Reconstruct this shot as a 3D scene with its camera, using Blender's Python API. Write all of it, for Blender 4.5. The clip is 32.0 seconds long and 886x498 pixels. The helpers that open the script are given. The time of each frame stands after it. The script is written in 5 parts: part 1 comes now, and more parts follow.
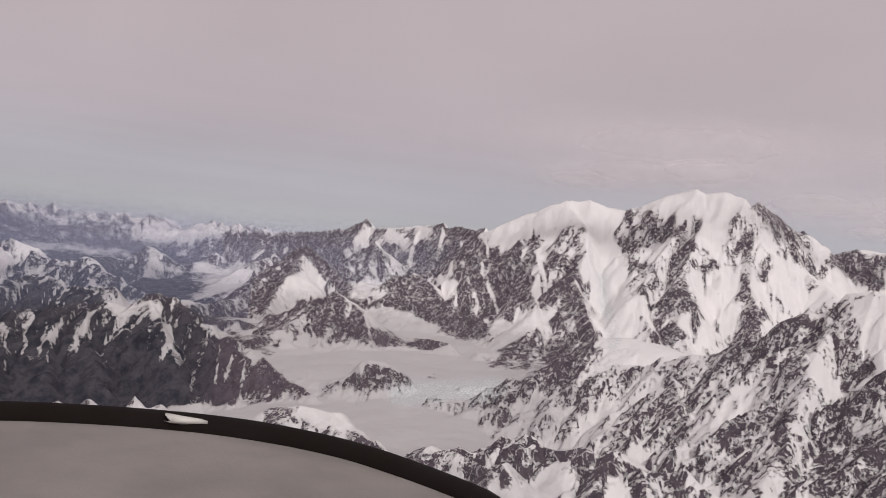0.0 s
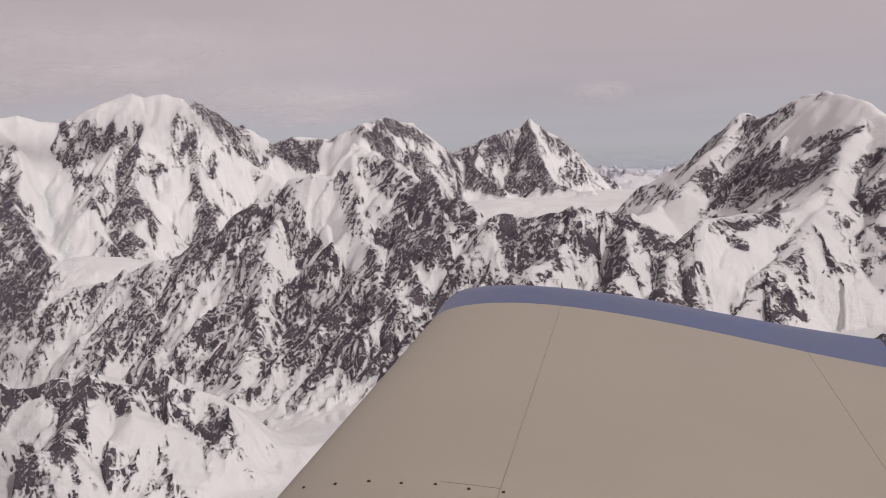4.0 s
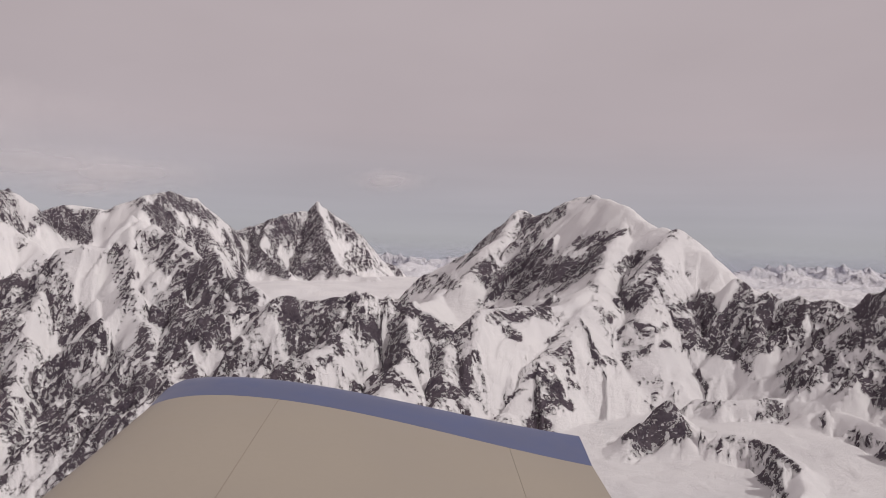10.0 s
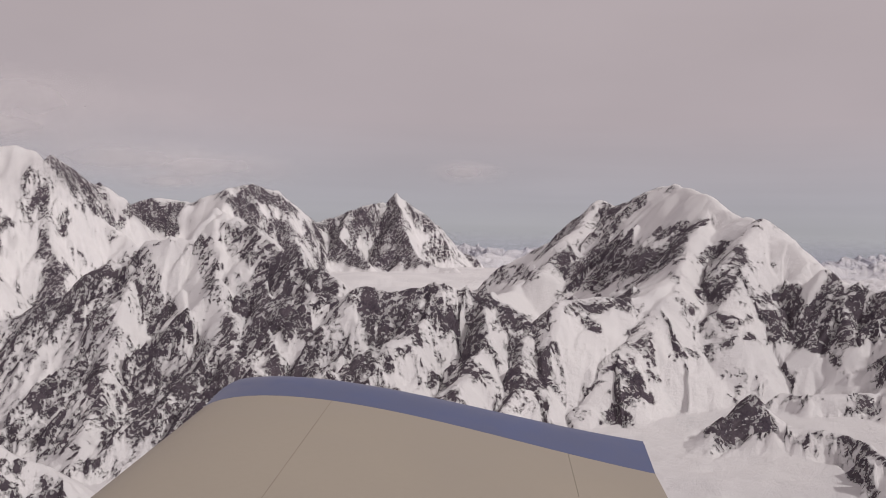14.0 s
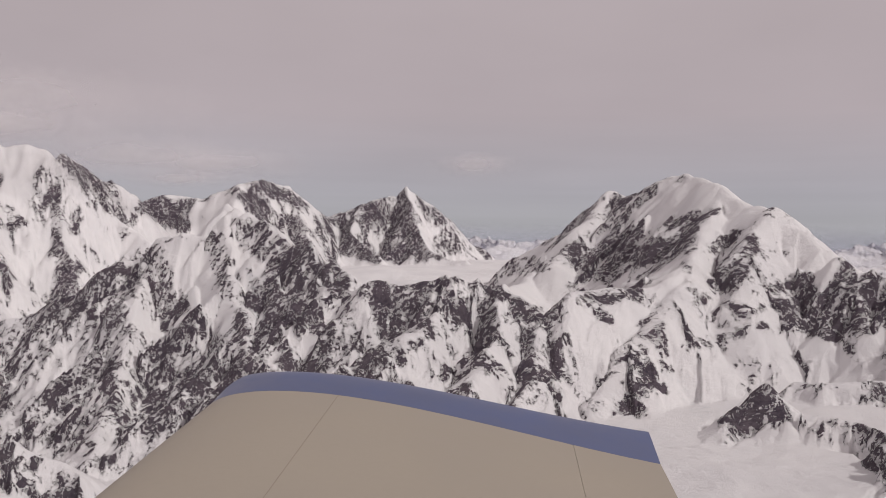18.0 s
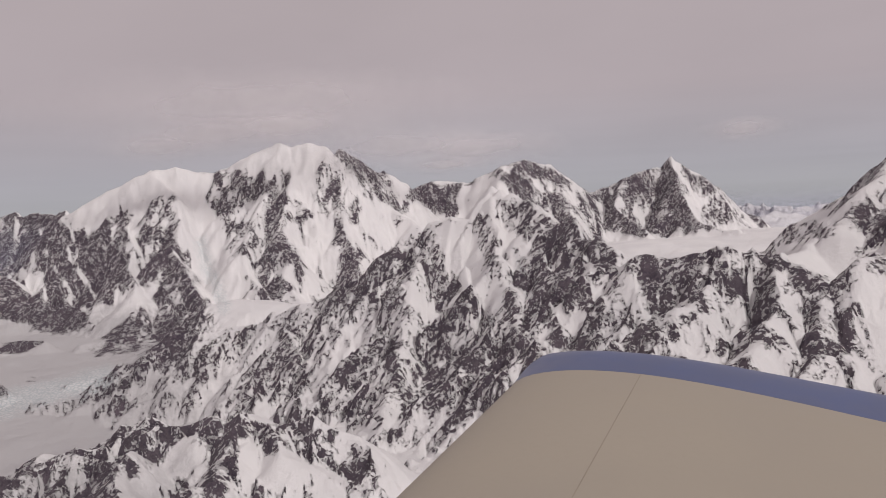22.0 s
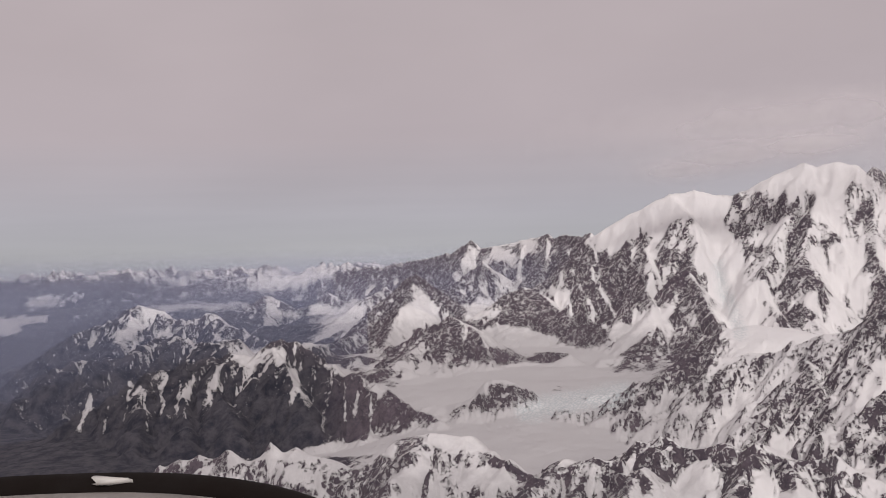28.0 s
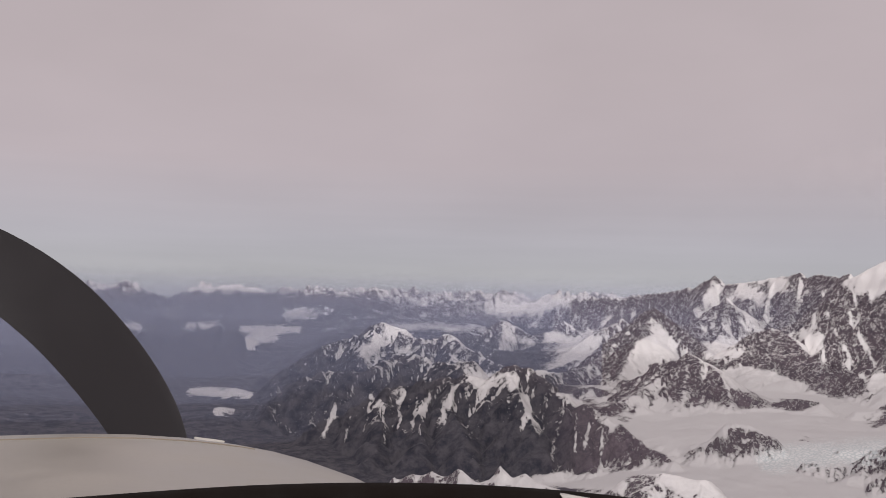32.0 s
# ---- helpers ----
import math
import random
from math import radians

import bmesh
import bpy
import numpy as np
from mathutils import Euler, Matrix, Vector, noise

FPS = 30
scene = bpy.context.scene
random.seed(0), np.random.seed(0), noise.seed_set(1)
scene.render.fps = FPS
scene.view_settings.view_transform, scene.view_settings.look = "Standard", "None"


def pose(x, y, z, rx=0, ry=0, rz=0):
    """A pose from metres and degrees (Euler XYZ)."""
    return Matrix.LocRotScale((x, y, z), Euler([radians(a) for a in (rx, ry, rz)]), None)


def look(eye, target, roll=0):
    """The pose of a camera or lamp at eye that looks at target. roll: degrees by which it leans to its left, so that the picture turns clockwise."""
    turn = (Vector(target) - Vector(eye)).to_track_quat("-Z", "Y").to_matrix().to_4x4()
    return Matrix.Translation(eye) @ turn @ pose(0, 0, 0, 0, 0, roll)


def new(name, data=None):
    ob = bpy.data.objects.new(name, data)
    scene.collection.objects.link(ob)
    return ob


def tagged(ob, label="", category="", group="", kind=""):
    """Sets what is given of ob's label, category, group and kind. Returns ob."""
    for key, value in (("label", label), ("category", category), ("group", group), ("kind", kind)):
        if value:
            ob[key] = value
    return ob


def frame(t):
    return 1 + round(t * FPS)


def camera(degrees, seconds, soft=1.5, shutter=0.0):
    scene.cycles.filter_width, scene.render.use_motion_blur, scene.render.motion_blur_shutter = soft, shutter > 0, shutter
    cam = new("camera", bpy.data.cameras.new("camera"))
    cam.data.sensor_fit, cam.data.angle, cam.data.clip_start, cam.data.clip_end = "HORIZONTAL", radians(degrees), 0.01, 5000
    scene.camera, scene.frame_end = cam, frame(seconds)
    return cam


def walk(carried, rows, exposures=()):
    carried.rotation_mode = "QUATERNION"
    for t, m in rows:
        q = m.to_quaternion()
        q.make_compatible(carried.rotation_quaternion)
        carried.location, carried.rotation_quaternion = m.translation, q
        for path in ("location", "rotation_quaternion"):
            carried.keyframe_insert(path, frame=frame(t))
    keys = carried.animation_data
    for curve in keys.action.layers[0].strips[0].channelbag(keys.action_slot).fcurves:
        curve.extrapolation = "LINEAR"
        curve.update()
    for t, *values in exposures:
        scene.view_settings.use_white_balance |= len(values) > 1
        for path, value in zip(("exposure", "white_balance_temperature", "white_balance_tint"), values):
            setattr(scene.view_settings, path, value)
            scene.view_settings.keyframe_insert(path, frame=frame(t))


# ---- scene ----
cam = camera(51.2, 32.0, soft=0.6)
walk(cam, [
    (0, pose(-0.630, -0.130, 299.944, 89.74, -6.10, 44.60)),
    (0.5, pose(-0.585, -0.105, 299.966, 88.38, -4.24, 40.28)),
    (1, pose(-0.540, -0.080, 299.978, 88.45, -2.78, 35.26)),
    (1.5, pose(-0.515, -0.055, 299.971, 88.29, -0.72, 32.40)),
    (2, pose(-0.490, -0.030, 299.964, 88.37, -1.18, 30.39)),
    (2.5, pose(-0.480, -0.035, 299.940, 88.25, -2.31, 26.35)),
    (3, pose(-0.440, -0.053, 299.935, 88.31, -3.25, 20.78)),
    (3.5, pose(-0.399, -0.072, 299.929, 86.36, 0.02, 15.24)),
    (4, pose(-0.359, -0.090, 299.924, 85.11, 1.54, 11.41)),
    (4.5, pose(-0.330, -0.086, 299.924, 84.80, 0.93, 9.18)),
    (6.5, pose(-0.212, -0.072, 299.926, 84.97, 1.37, -2.45)),
    (7, pose(-0.183, -0.068, 299.926, 84.34, 1.29, -3.34)),
    (7.5, pose(-0.166, -0.069, 299.923, 83.77, 1.06, -4.86)),
    (8, pose(-0.150, -0.070, 299.920, 82.94, 1.20, -5.31)),
    (8.5, pose(-0.158, -0.125, 299.924, 84.13, 0.57, -4.99)),
    (9, pose(-0.165, -0.180, 299.928, 87.55, -0.54, -4.77)),
    (9.5, pose(-0.148, -0.155, 299.947, 88.44, -1.28, -3.14)),
    (10, pose(-0.130, -0.130, 299.966, 90.32, -1.58, -1.77)),
    (10.5, pose(-0.115, -0.105, 299.973, 91.57, -1.85, -0.73)),
    (11, pose(-0.100, -0.080, 299.979, 90.47, -1.52, -0.01)),
    (11.5, pose(-0.089, -0.069, 299.981, 89.25, -1.26, 0.12)),
    (12, pose(-0.077, -0.058, 299.984, 89.21, -1.11, 0.68)),
    (12.5, pose(-0.066, -0.046, 299.986, 89.67, -1.19, 1.88)),
    (13, pose(-0.055, -0.035, 299.989, 90.17, -0.84, 2.68)),
    (13.5, pose(-0.051, -0.034, 299.993, 89.77, -1.45, 3.06)),
    (15.5, pose(-0.034, -0.029, 300.008, 89.47, -1.24, 3.13)),
    (16, pose(-0.030, -0.028, 300.012, 89.26, -0.95, 3.36)),
    (16.5, pose(-0.028, -0.034, 300.010, 89.16, -1.39, 3.49)),
    (17, pose(-0.025, -0.039, 300.007, 89.18, -1.56, 3.49)),
    (17.5, pose(-0.022, -0.044, 300.005, 89.27, -1.10, 3.60)),
    (18, pose(-0.020, -0.050, 300.002, 89.18, -0.66, 3.73)),
    (18.5, pose(-0.016, -0.054, 300.000, 88.00, -0.02, 4.03)),
    (19, pose(-0.012, -0.057, 299.997, 87.18, -0.08, 4.43)),
    (19.5, pose(-0.009, -0.056, 300.000, 86.95, -0.36, 5.12)),
    (20, pose(-0.005, -0.055, 300.004, 87.03, -0.39, 6.28)),
    (20.5, pose(-0.023, -0.055, 300.005, 87.28, -0.42, 8.38)),
    (21, pose(-0.040, -0.055, 300.006, 87.65, -0.21, 10.99)),
    (21.5, pose(-0.085, -0.053, 300.008, 87.94, -0.68, 14.43)),
    (22, pose(-0.130, -0.050, 300.010, 88.02, 2.54, 19.96)),
    (22.5, pose(-0.120, -0.045, 300.012, 88.28, 3.67, 25.46)),
    (23, pose(-0.110, -0.040, 300.015, 88.24, 2.76, 27.91)),
    (23.5, pose(-0.148, -0.032, 300.010, 88.27, 2.40, 30.42)),
    (24, pose(-0.186, -0.024, 300.005, 88.56, 2.77, 33.72)),
    (24.5, pose(-0.224, -0.016, 300.000, 89.01, 2.78, 36.42)),
    (25, pose(-0.262, -0.008, 299.995, 89.20, 2.76, 38.77)),
    (25.5, pose(-0.300, 0.000, 299.990, 89.40, 2.82, 40.81)),
    (27.5, pose(-0.467, 0.027, 299.963, 90.42, 2.09, 49.12)),
    (28, pose(-0.508, 0.033, 299.957, 90.60, 1.61, 51.22)),
    (28.5, pose(-0.550, 0.040, 299.950, 90.63, 0.80, 52.80)),
    (29, pose(-0.560, 0.017, 299.952, 90.56, 0.39, 54.01)),
    (29.5, pose(-0.570, -0.007, 299.955, 90.55, -0.05, 54.99)),
    (30, pose(-0.580, -0.030, 299.957, 90.72, 0.33, 56.61)),
    (30.5, pose(-0.585, -0.065, 299.958, 91.06, -0.26, 59.76)),
    (31, pose(-0.590, -0.100, 299.959, 91.67, -1.15, 63.18)),
    (31.5, pose(-0.610, -0.133, 299.958, 92.13, -1.46, 64.39)),
    (32, pose(-0.630, -0.165, 299.957, 92.38, -1.38, 65.81)),
], exposures=[(0, 0.06), (2, 0.0), (4, 0.02), (8, 0.04), (11, -0.08), (13, -0.08), (19, -0.07), (24, -0.10), (28, 0.02), (32, 0.08)])

# ---- light ----
SUN_AZ, SUN_EL = 118.0, 40.0          # compass-style azimuth from +Y towards +X, degrees
world = bpy.data.worlds.new("sky")
scene.world = world
world.use_nodes = True
wn, wl = world.node_tree.nodes, world.node_tree.links
wn.clear()
w_out = wn.new("ShaderNodeOutputWorld")
w_sky = wn.new("ShaderNodeTexSky")
w_sky.sky_type = 'NISHITA'
w_sky.sun_disc = False
w_sky.sun_elevation = radians(SUN_EL)
w_sky.sun_rotation = radians(SUN_AZ)
w_sky.altitude = 3000
w_bg = wn.new("ShaderNodeBackground")
w_bg.inputs["Strength"].default_value = 0.10
wl.new(w_sky.outputs["Color"], w_bg.inputs["Color"])
w_cl = wn.new("ShaderNodeBackground")
w_cl.inputs["Strength"].default_value = 1.0
w_co = wn.new("ShaderNodeTexCoord")
w_sep = wn.new("ShaderNodeSeparateXYZ")
wl.new(w_co.outputs["Generated"], w_sep.inputs[0])
w_map = wn.new("ShaderNodeMapping")
w_map.inputs["Scale"].default_value = (1.2, 1.2, 3.0)
wl.new(w_co.outputs["Generated"], w_map.inputs["Vector"])
w_no = wn.new("ShaderNodeTexNoise")
w_no.inputs["Scale"].default_value = 2.2
w_no.inputs["Detail"].default_value = 5.0
wl.new(w_map.outputs[0], w_no.inputs["Vector"])
# overcast deck: colour by height above the horizon
w_ramp = wn.new("ShaderNodeValToRGB")
er = w_ramp.color_ramp
er.elements[0].position, er.elements[0].color = 0.0, (0.376, 0.369, 0.397, 1)
er.elements[1].position, er.elements[1].color = 1.0, (0.44, 0.39, 0.395, 1)
for p_, c_ in ((0.05, (0.415, 0.39, 0.425, 1)), (0.13, (0.465, 0.402, 0.423, 1)), (0.35, (0.465, 0.402, 0.42, 1))):
    e_ = er.elements.new(p_)
    e_.color = c_
wl.new(w_sep.outputs["Z"], w_ramp.inputs["Fac"])
w_mul = wn.new("ShaderNodeMapRange")
w_mul.inputs["From Min"].default_value, w_mul.inputs["From Max"].default_value = 0.3, 0.7
w_mul.inputs["To Min"].default_value, w_mul.inputs["To Max"].default_value = 0.96, 1.05
wl.new(w_no.outputs["Fac"], w_mul.inputs["Value"])
# faint long streaks of cloud low over the horizon
w_map2 = wn.new("ShaderNodeMapping")
w_map2.inputs["Scale"].default_value = (1.6, 1.6, 30.0)
wl.new(w_co.outputs["Generated"], w_map2.inputs["Vector"])
w_no2 = wn.new("ShaderNodeTexNoise")
w_no2.inputs["Scale"].default_value = 2.0
w_no2.inputs["Detail"].default_value = 4.0
wl.new(w_map2.outputs[0], w_no2.inputs["Vector"])
w_str = wn.new("ShaderNodeMapRange")
w_str.inputs["From Min"].default_value, w_str.inputs["From Max"].default_value = 0.3, 0.7
w_str.inputs["To Min"].default_value, w_str.inputs["To Max"].default_value = -0.035, 0.035
wl.new(w_no2.outputs["Fac"], w_str.inputs["Value"])
w_low = wn.new("ShaderNodeMapRange")
w_low.inputs["From Min"].default_value, w_low.inputs["From Max"].default_value = 0.03, 0.16
w_low.inputs["To Min"].default_value, w_low.inputs["To Max"].default_value = 1.0, 0.0
wl.new(w_sep.outputs["Z"], w_low.inputs["Value"])
w_add = wn.new("ShaderNodeMath")
w_add.operation = 'MULTIPLY_ADD'
wl.new(w_str.outputs[0], w_add.inputs[0])
wl.new(w_low.outputs[0], w_add.inputs[1])
wl.new(w_mul.outputs[0], w_add.inputs[2])
w_mix = wn.new("ShaderNodeVectorMath")
w_mix.operation = 'SCALE'
wl.new(w_ramp.outputs["Color"], w_mix.inputs[0])
wl.new(w_add.outputs[0], w_mix.inputs["Scale"])
wl.new(w_mix.outputs[0], w_cl.inputs["Color"])
w_fac = wn.new("ShaderNodeMapRange")
w_fac.inputs["From Min"].default_value, w_fac.inputs["From Max"].default_value = 0.0, 0.22
w_fac.inputs["To Min"].default_value, w_fac.inputs["To Max"].default_value = 0.95, 1.0
wl.new(w_sep.outputs["Z"], w_fac.inputs["Value"])
w_ms = wn.new("ShaderNodeMixShader")
wl.new(w_fac.outputs[0], w_ms.inputs["Fac"])
wl.new(w_bg.outputs[0], w_ms.inputs[1])
wl.new(w_cl.outputs[0], w_ms.inputs[2])
wl.new(w_ms.outputs[0], w_out.inputs["Surface"])

sun = new("sun", bpy.data.lights.new("sun", 'SUN'))
sun.data.energy = 1.66
sun.data.angle = radians(3.0)
sun.data.color = (1.0, 0.95, 0.92)
sd = Vector((math.sin(radians(SUN_AZ)) * math.cos(radians(SUN_EL)), math.cos(radians(SUN_AZ)) * math.cos(radians(SUN_EL)), math.sin(radians(SUN_EL))))
sun.matrix_world = look(sd * 100 + Vector((0, 0, 300)), (0, 0, 300))


# ---- materials ----
class Nodes:
    """Short-hand to wire a material."""

    def __init__(self, name):
        self.m = bpy.data.materials.new(name)
        self.m.use_nodes = True
        self.t = self.m.node_tree
        self.b = self.t.nodes["Principled BSDF"]

    def add(self, kind, **values):
        n = self.t.nodes.new(kind)
        for k, v in values.items():
            n.inputs[k.replace("_", " ")].default_value = v
        return n

    def link(self, a, b):
        self.t.links.new(a, b)

    def math(self, op, a, b=None, clamp=False):
        n = self.t.nodes.new("ShaderNodeMath")
        n.operation, n.use_clamp = op, clamp
        for i, v in enumerate((a, b)):
            if v is None:
                continue
            if isinstance(v, (int, float)):
                n.inputs[i].default_value = v
            else:
                self.link(v, n.inputs[i])
        return n.outputs[0]

    def noise(self, vec, scale, detail=4.0, rough=0.55):
        n = self.add("ShaderNodeTexNoise", Scale=scale, Detail=detail, Roughness=rough)
        self.link(vec, n.inputs["Vector"])
        return n.outputs["Fac"]

    def mix(self, fac, a, b):
        n = self.t.nodes.new("ShaderNodeMix")
        n.data_type = 'RGBA'
        for s, v in ((n.inputs[0], fac), (n.inputs[6], a), (n.inputs[7], b)):
            if isinstance(v, (int, float)):
                s.default_value = v
            elif isinstance(v, tuple):
                s.default_value = (*v, 1.0)
            else:
                self.link(v, s)
        return n.outputs[2]

    def ramp(self, v, a, b, lo=0.0, hi=1.0):
        n = self.add("ShaderNodeMapRange", From_Min=a, From_Max=b, To_Min=lo, To_Max=hi)
        n.interpolation_type = 'SMOOTHSTEP'
        self.link(v, n.inputs["Value"])
        return n.outputs[0]

    def bump(self, h, strength, dist):
        n = self.add("ShaderNodeBump", Strength=strength, Distance=dist)
        self.link(h, n.inputs["Height"])
        self.link(n.outputs[0], self.b.inputs["Normal"])


def terrain_material():
    """Wind-packed snow over dark broken rock, with dark heath in the low valleys."""
    k = Nodes("snow_and_rock")
    geo = k.t.nodes.new("ShaderNodeNewGeometry").outputs["Position"]
    rock = k.add("ShaderNodeAttribute")
    rock.attribute_name = "rock"
    low = k.add("ShaderNodeAttribute")
    low.attribute_name = "low"
    fine = k.add("ShaderNodeAttribute")
    fine.attribute_name = "fine"
    fall = k.add("ShaderNodeAttribute")
    fall.attribute_name = "fall"
    calm = k.add("ShaderNodeAttribute")
    calm.attribute_name = "calm"
    n5 = k.noise(fall.outputs["Vector"], 0.17, 6, 0.7)
    n6 = k.noise(fall.outputs["Vector"], 0.06, 5, 0.6)
    n1, n2, n3 = k.noise(geo, 0.25, 8, 0.74), k.noise(geo, 0.8, 7, 0.75), k.noise(geo, 0.02, 3)
    n4 = k.noise(geo, 0.06, 7, 0.7)
    v = k.math('ADD', k.math('MULTIPLY', rock.outputs["Fac"], 0.8), k.math('MULTIPLY', k.math('MULTIPLY', k.math('SUBTRACT', n1, 0.5), 1.6), fine.outputs["Fac"]))
    v = k.math('ADD', v, k.math('MULTIPLY', k.math('MULTIPLY', k.math('SUBTRACT', n2, 0.5), 1.6), fine.outputs["Fac"]))
    v = k.math('ADD', v, k.math('MULTIPLY', k.math('MULTIPLY', k.math('SUBTRACT', n5, 0.5), 0.8), calm.outputs["Fac"]))
    v = k.math('ADD', v, k.math('MULTIPLY', low.outputs["Fac"], 0.22))
    # thin snow-filled couloirs
    line = k.ramp(k.math('ABSOLUTE', k.math('SUBTRACT', n6, 0.5)), 0.0, 0.035, 1.0, 0.0)
    v = k.math('SUBTRACT', v, k.math('MULTIPLY', k.math('MULTIPLY', line, calm.outputs["Fac"]), 0.4))
    # angular broken facets of rock and snow
    warp = k.add("ShaderNodeTexNoise", Scale=0.12, Detail=5.0)
    k.link(geo, warp.inputs["Vector"])
    shift = k.t.nodes.new("ShaderNodeVectorMath")
    shift.operation = 'MULTIPLY_ADD'
    k.link(warp.outputs["Color"], shift.inputs[0])
    shift.inputs[1].default_value = (14, 14, 14)
    k.link(geo, shift.inputs[2])
    cells = []
    for size in (0.26, 0.7):
        c_ = k.add("ShaderNodeTexVoronoi", Scale=size)
        k.link(shift.outputs[0], c_.inputs["Vector"])
        r_ = k.t.nodes.new("ShaderNodeSeparateColor")
        k.link(c_.outputs["Color"], r_.inputs[0])
        cells.append(r_.outputs[0])
    facet = k.math('ADD', k.math('MULTIPLY', k.math('SUBTRACT', cells[0], 0.5), 0.5), k.math('MULTIPLY', k.math('SUBTRACT', cells[1], 0.5), 0.5))
    v = k.math('ADD', v, k.math('MULTIPLY', facet, k.ramp(v, -0.6, -0.1, 0.2, 1.3)))
    mask = k.ramp(v, -0.018, 0.022)
    rc = k.mix(k.math('ADD', k.math('MULTIPLY', k.ramp(n4, 0.36, 0.64), 0.5), k.math('MULTIPLY', cells[1], 0.5)), (0.086, 0.070, 0.097), (0.25, 0.204, 0.237))
    rc = k.mix(k.ramp(n3, 0.4, 0.65), rc, k.mix(k.ramp(n1, 0.3, 0.7), (0.092, 0.076, 0.101), (0.23, 0.192, 0.218)))
    rc = k.mix(low.outputs["Fac"], rc, k.mix(k.ramp(n4, 0.35, 0.65), (0.045, 0.046, 0.066), (0.125, 0.118, 0.138)))
    sc = k.mix(k.ramp(n3, 0.3, 0.7), (0.85, 0.832, 0.832), (0.79, 0.773, 0.78))
    melt = k.add("ShaderNodeAttribute")
    melt.attribute_name = "melt"
    sc = k.mix(k.math('MULTIPLY', k.ramp(k.math('ADD', melt.outputs["Fac"], k.math('MULTIPLY', k.math('SUBTRACT', n4, 0.5), 1.2)), 0.1, 0.9), 0.85), sc, (0.49, 0.475, 0.485))
    ice = k.add("ShaderNodeAttribute")
    ice.attribute_name = "ice"
    vo = k.add("ShaderNodeTexVoronoi", Scale=0.24)
    vo.feature = 'DISTANCE_TO_EDGE'
    k.link(geo, vo.inputs["Vector"])
    crack = k.ramp(vo.outputs["Distance"], 0.02, 0.22)
    icy = k.mix(crack, (0.50, 0.56, 0.58), (0.74, 0.755, 0.76))
    sc = k.mix(k.math('MULTIPLY', k.ramp(k.math('ADD', ice.outputs["Fac"], k.math('SUBTRACT', n1, 0.5)), 0.3, 0.9), 0.7), sc, icy)
    k.link(k.mix(mask, sc, rc), k.b.inputs["Base Color"])
    k.b.inputs["Roughness"].default_value = 0.75
    k.b.inputs["Specular IOR Level"].default_value = 0.2
    hgt = k.math('ADD', k.math('MULTIPLY', n1, k.ramp(v, -0.3, 0.2, 0.2, 1.0)), k.math('MULTIPLY', n2, k.ramp(v, -0.2, 0.2, 0.03, 0.5)))
    k.bump(hgt, 0.8, 8.0)
    return k.m


def paint(name, colour, rough=0.4, spec=0.5, vary=0.06, scale=6.0, metal=0.0, bump=0.0):
    """Aged paint or plastic with faint blotches and grain."""
    k = Nodes(name)
    co = k.t.nodes.new("ShaderNodeTexCoord").outputs["Object"]
    a, b = k.noise(co, scale, 4), k.noise(co, scale * 22, 3)
    d = tuple(c * (1 - vary * 2) for c in colour)
    l = tuple(min(1, c * (1 + vary)) for c in colour)
    col = k.mix(k.ramp(a, 0.3, 0.7), d, l)
    col = k.mix(k.math('MULTIPLY', k.ramp(b, 0.4, 0.75), 0.25), col, d)
    k.link(col, k.b.inputs["Base Color"])
    k.link(k.ramp(a, 0.3, 0.7, rough * 0.85, min(1, rough * 1.2)), k.b.inputs["Roughness"])
    k.b.inputs["Specular IOR Level"].default_value = spec
    k.b.inputs["Metallic"].default_value = metal
    if bump:
        k.bump(b, 0.4, bump)
    return k.m


M_TERRAIN = terrain_material()
M_CREAM = paint("cream_wing_paint", (0.385, 0.340, 0.276), 0.5, 0.35, 0.025, 2.0)
M_BLUE = paint("blue_tip_paint", (0.088, 0.115, 0.235), 0.34)
M_SEAM = paint("dark_gap", (0.05, 0.045, 0.04), 0.8)
M_JOINT = paint("faint_skin_joint", (0.335, 0.292, 0.236), 0.7)
M_BLACK = paint("black_vinyl", (0.010, 0.007, 0.006), 0.85, 0.15, bump=0.0006, scale=20)
M_DASH = paint("grey_glareshield_cloth", (0.46, 0.43, 0.415), 0.95, 0.2, bump=0.001, scale=14)
M_COWL = paint("cream_cowling_paint", (0.37, 0.345, 0.31), 0.35)
M_BLADE = paint("black_blade_paint", (0.02, 0.018, 0.02), 0.5)
M_WHITE = paint("white_tape", (0.7, 0.68, 0.64), 0.6)

EYE_Z = 300.0


# ---- terrain ----
def fade(t):
    return t * t * t * (t * (t * 6 - 15) + 10)


PERM = np.random.RandomState(7).permutation(512).astype(np.int64)
PERM = np.concatenate([PERM, PERM, PERM])
GRAD = np.array([(math.cos(i * math.tau / 16), math.sin(i * math.tau / 16)) for i in range(16)])


def perlin(x, y):
    """Gradient noise, about -0.7 to 0.7."""
    xi, yi = np.floor(x).astype(np.int64), np.floor(y).astype(np.int64)
    xf, yf = x - xi, y - yi
    u, v = fade(xf), fade(yf)
    out = 0.0
    for dx in (0, 1):
        for dy in (0, 1):
            g = GRAD[PERM[PERM[(xi + dx) & 511] + ((yi + dy) & 511)] & 15]
            w = (u if dx else 1 - u) * (v if dy else 1 - v)
            out = out + w * (g[..., 0] * (xf - dx) + g[..., 1] * (yf - dy))
    return out


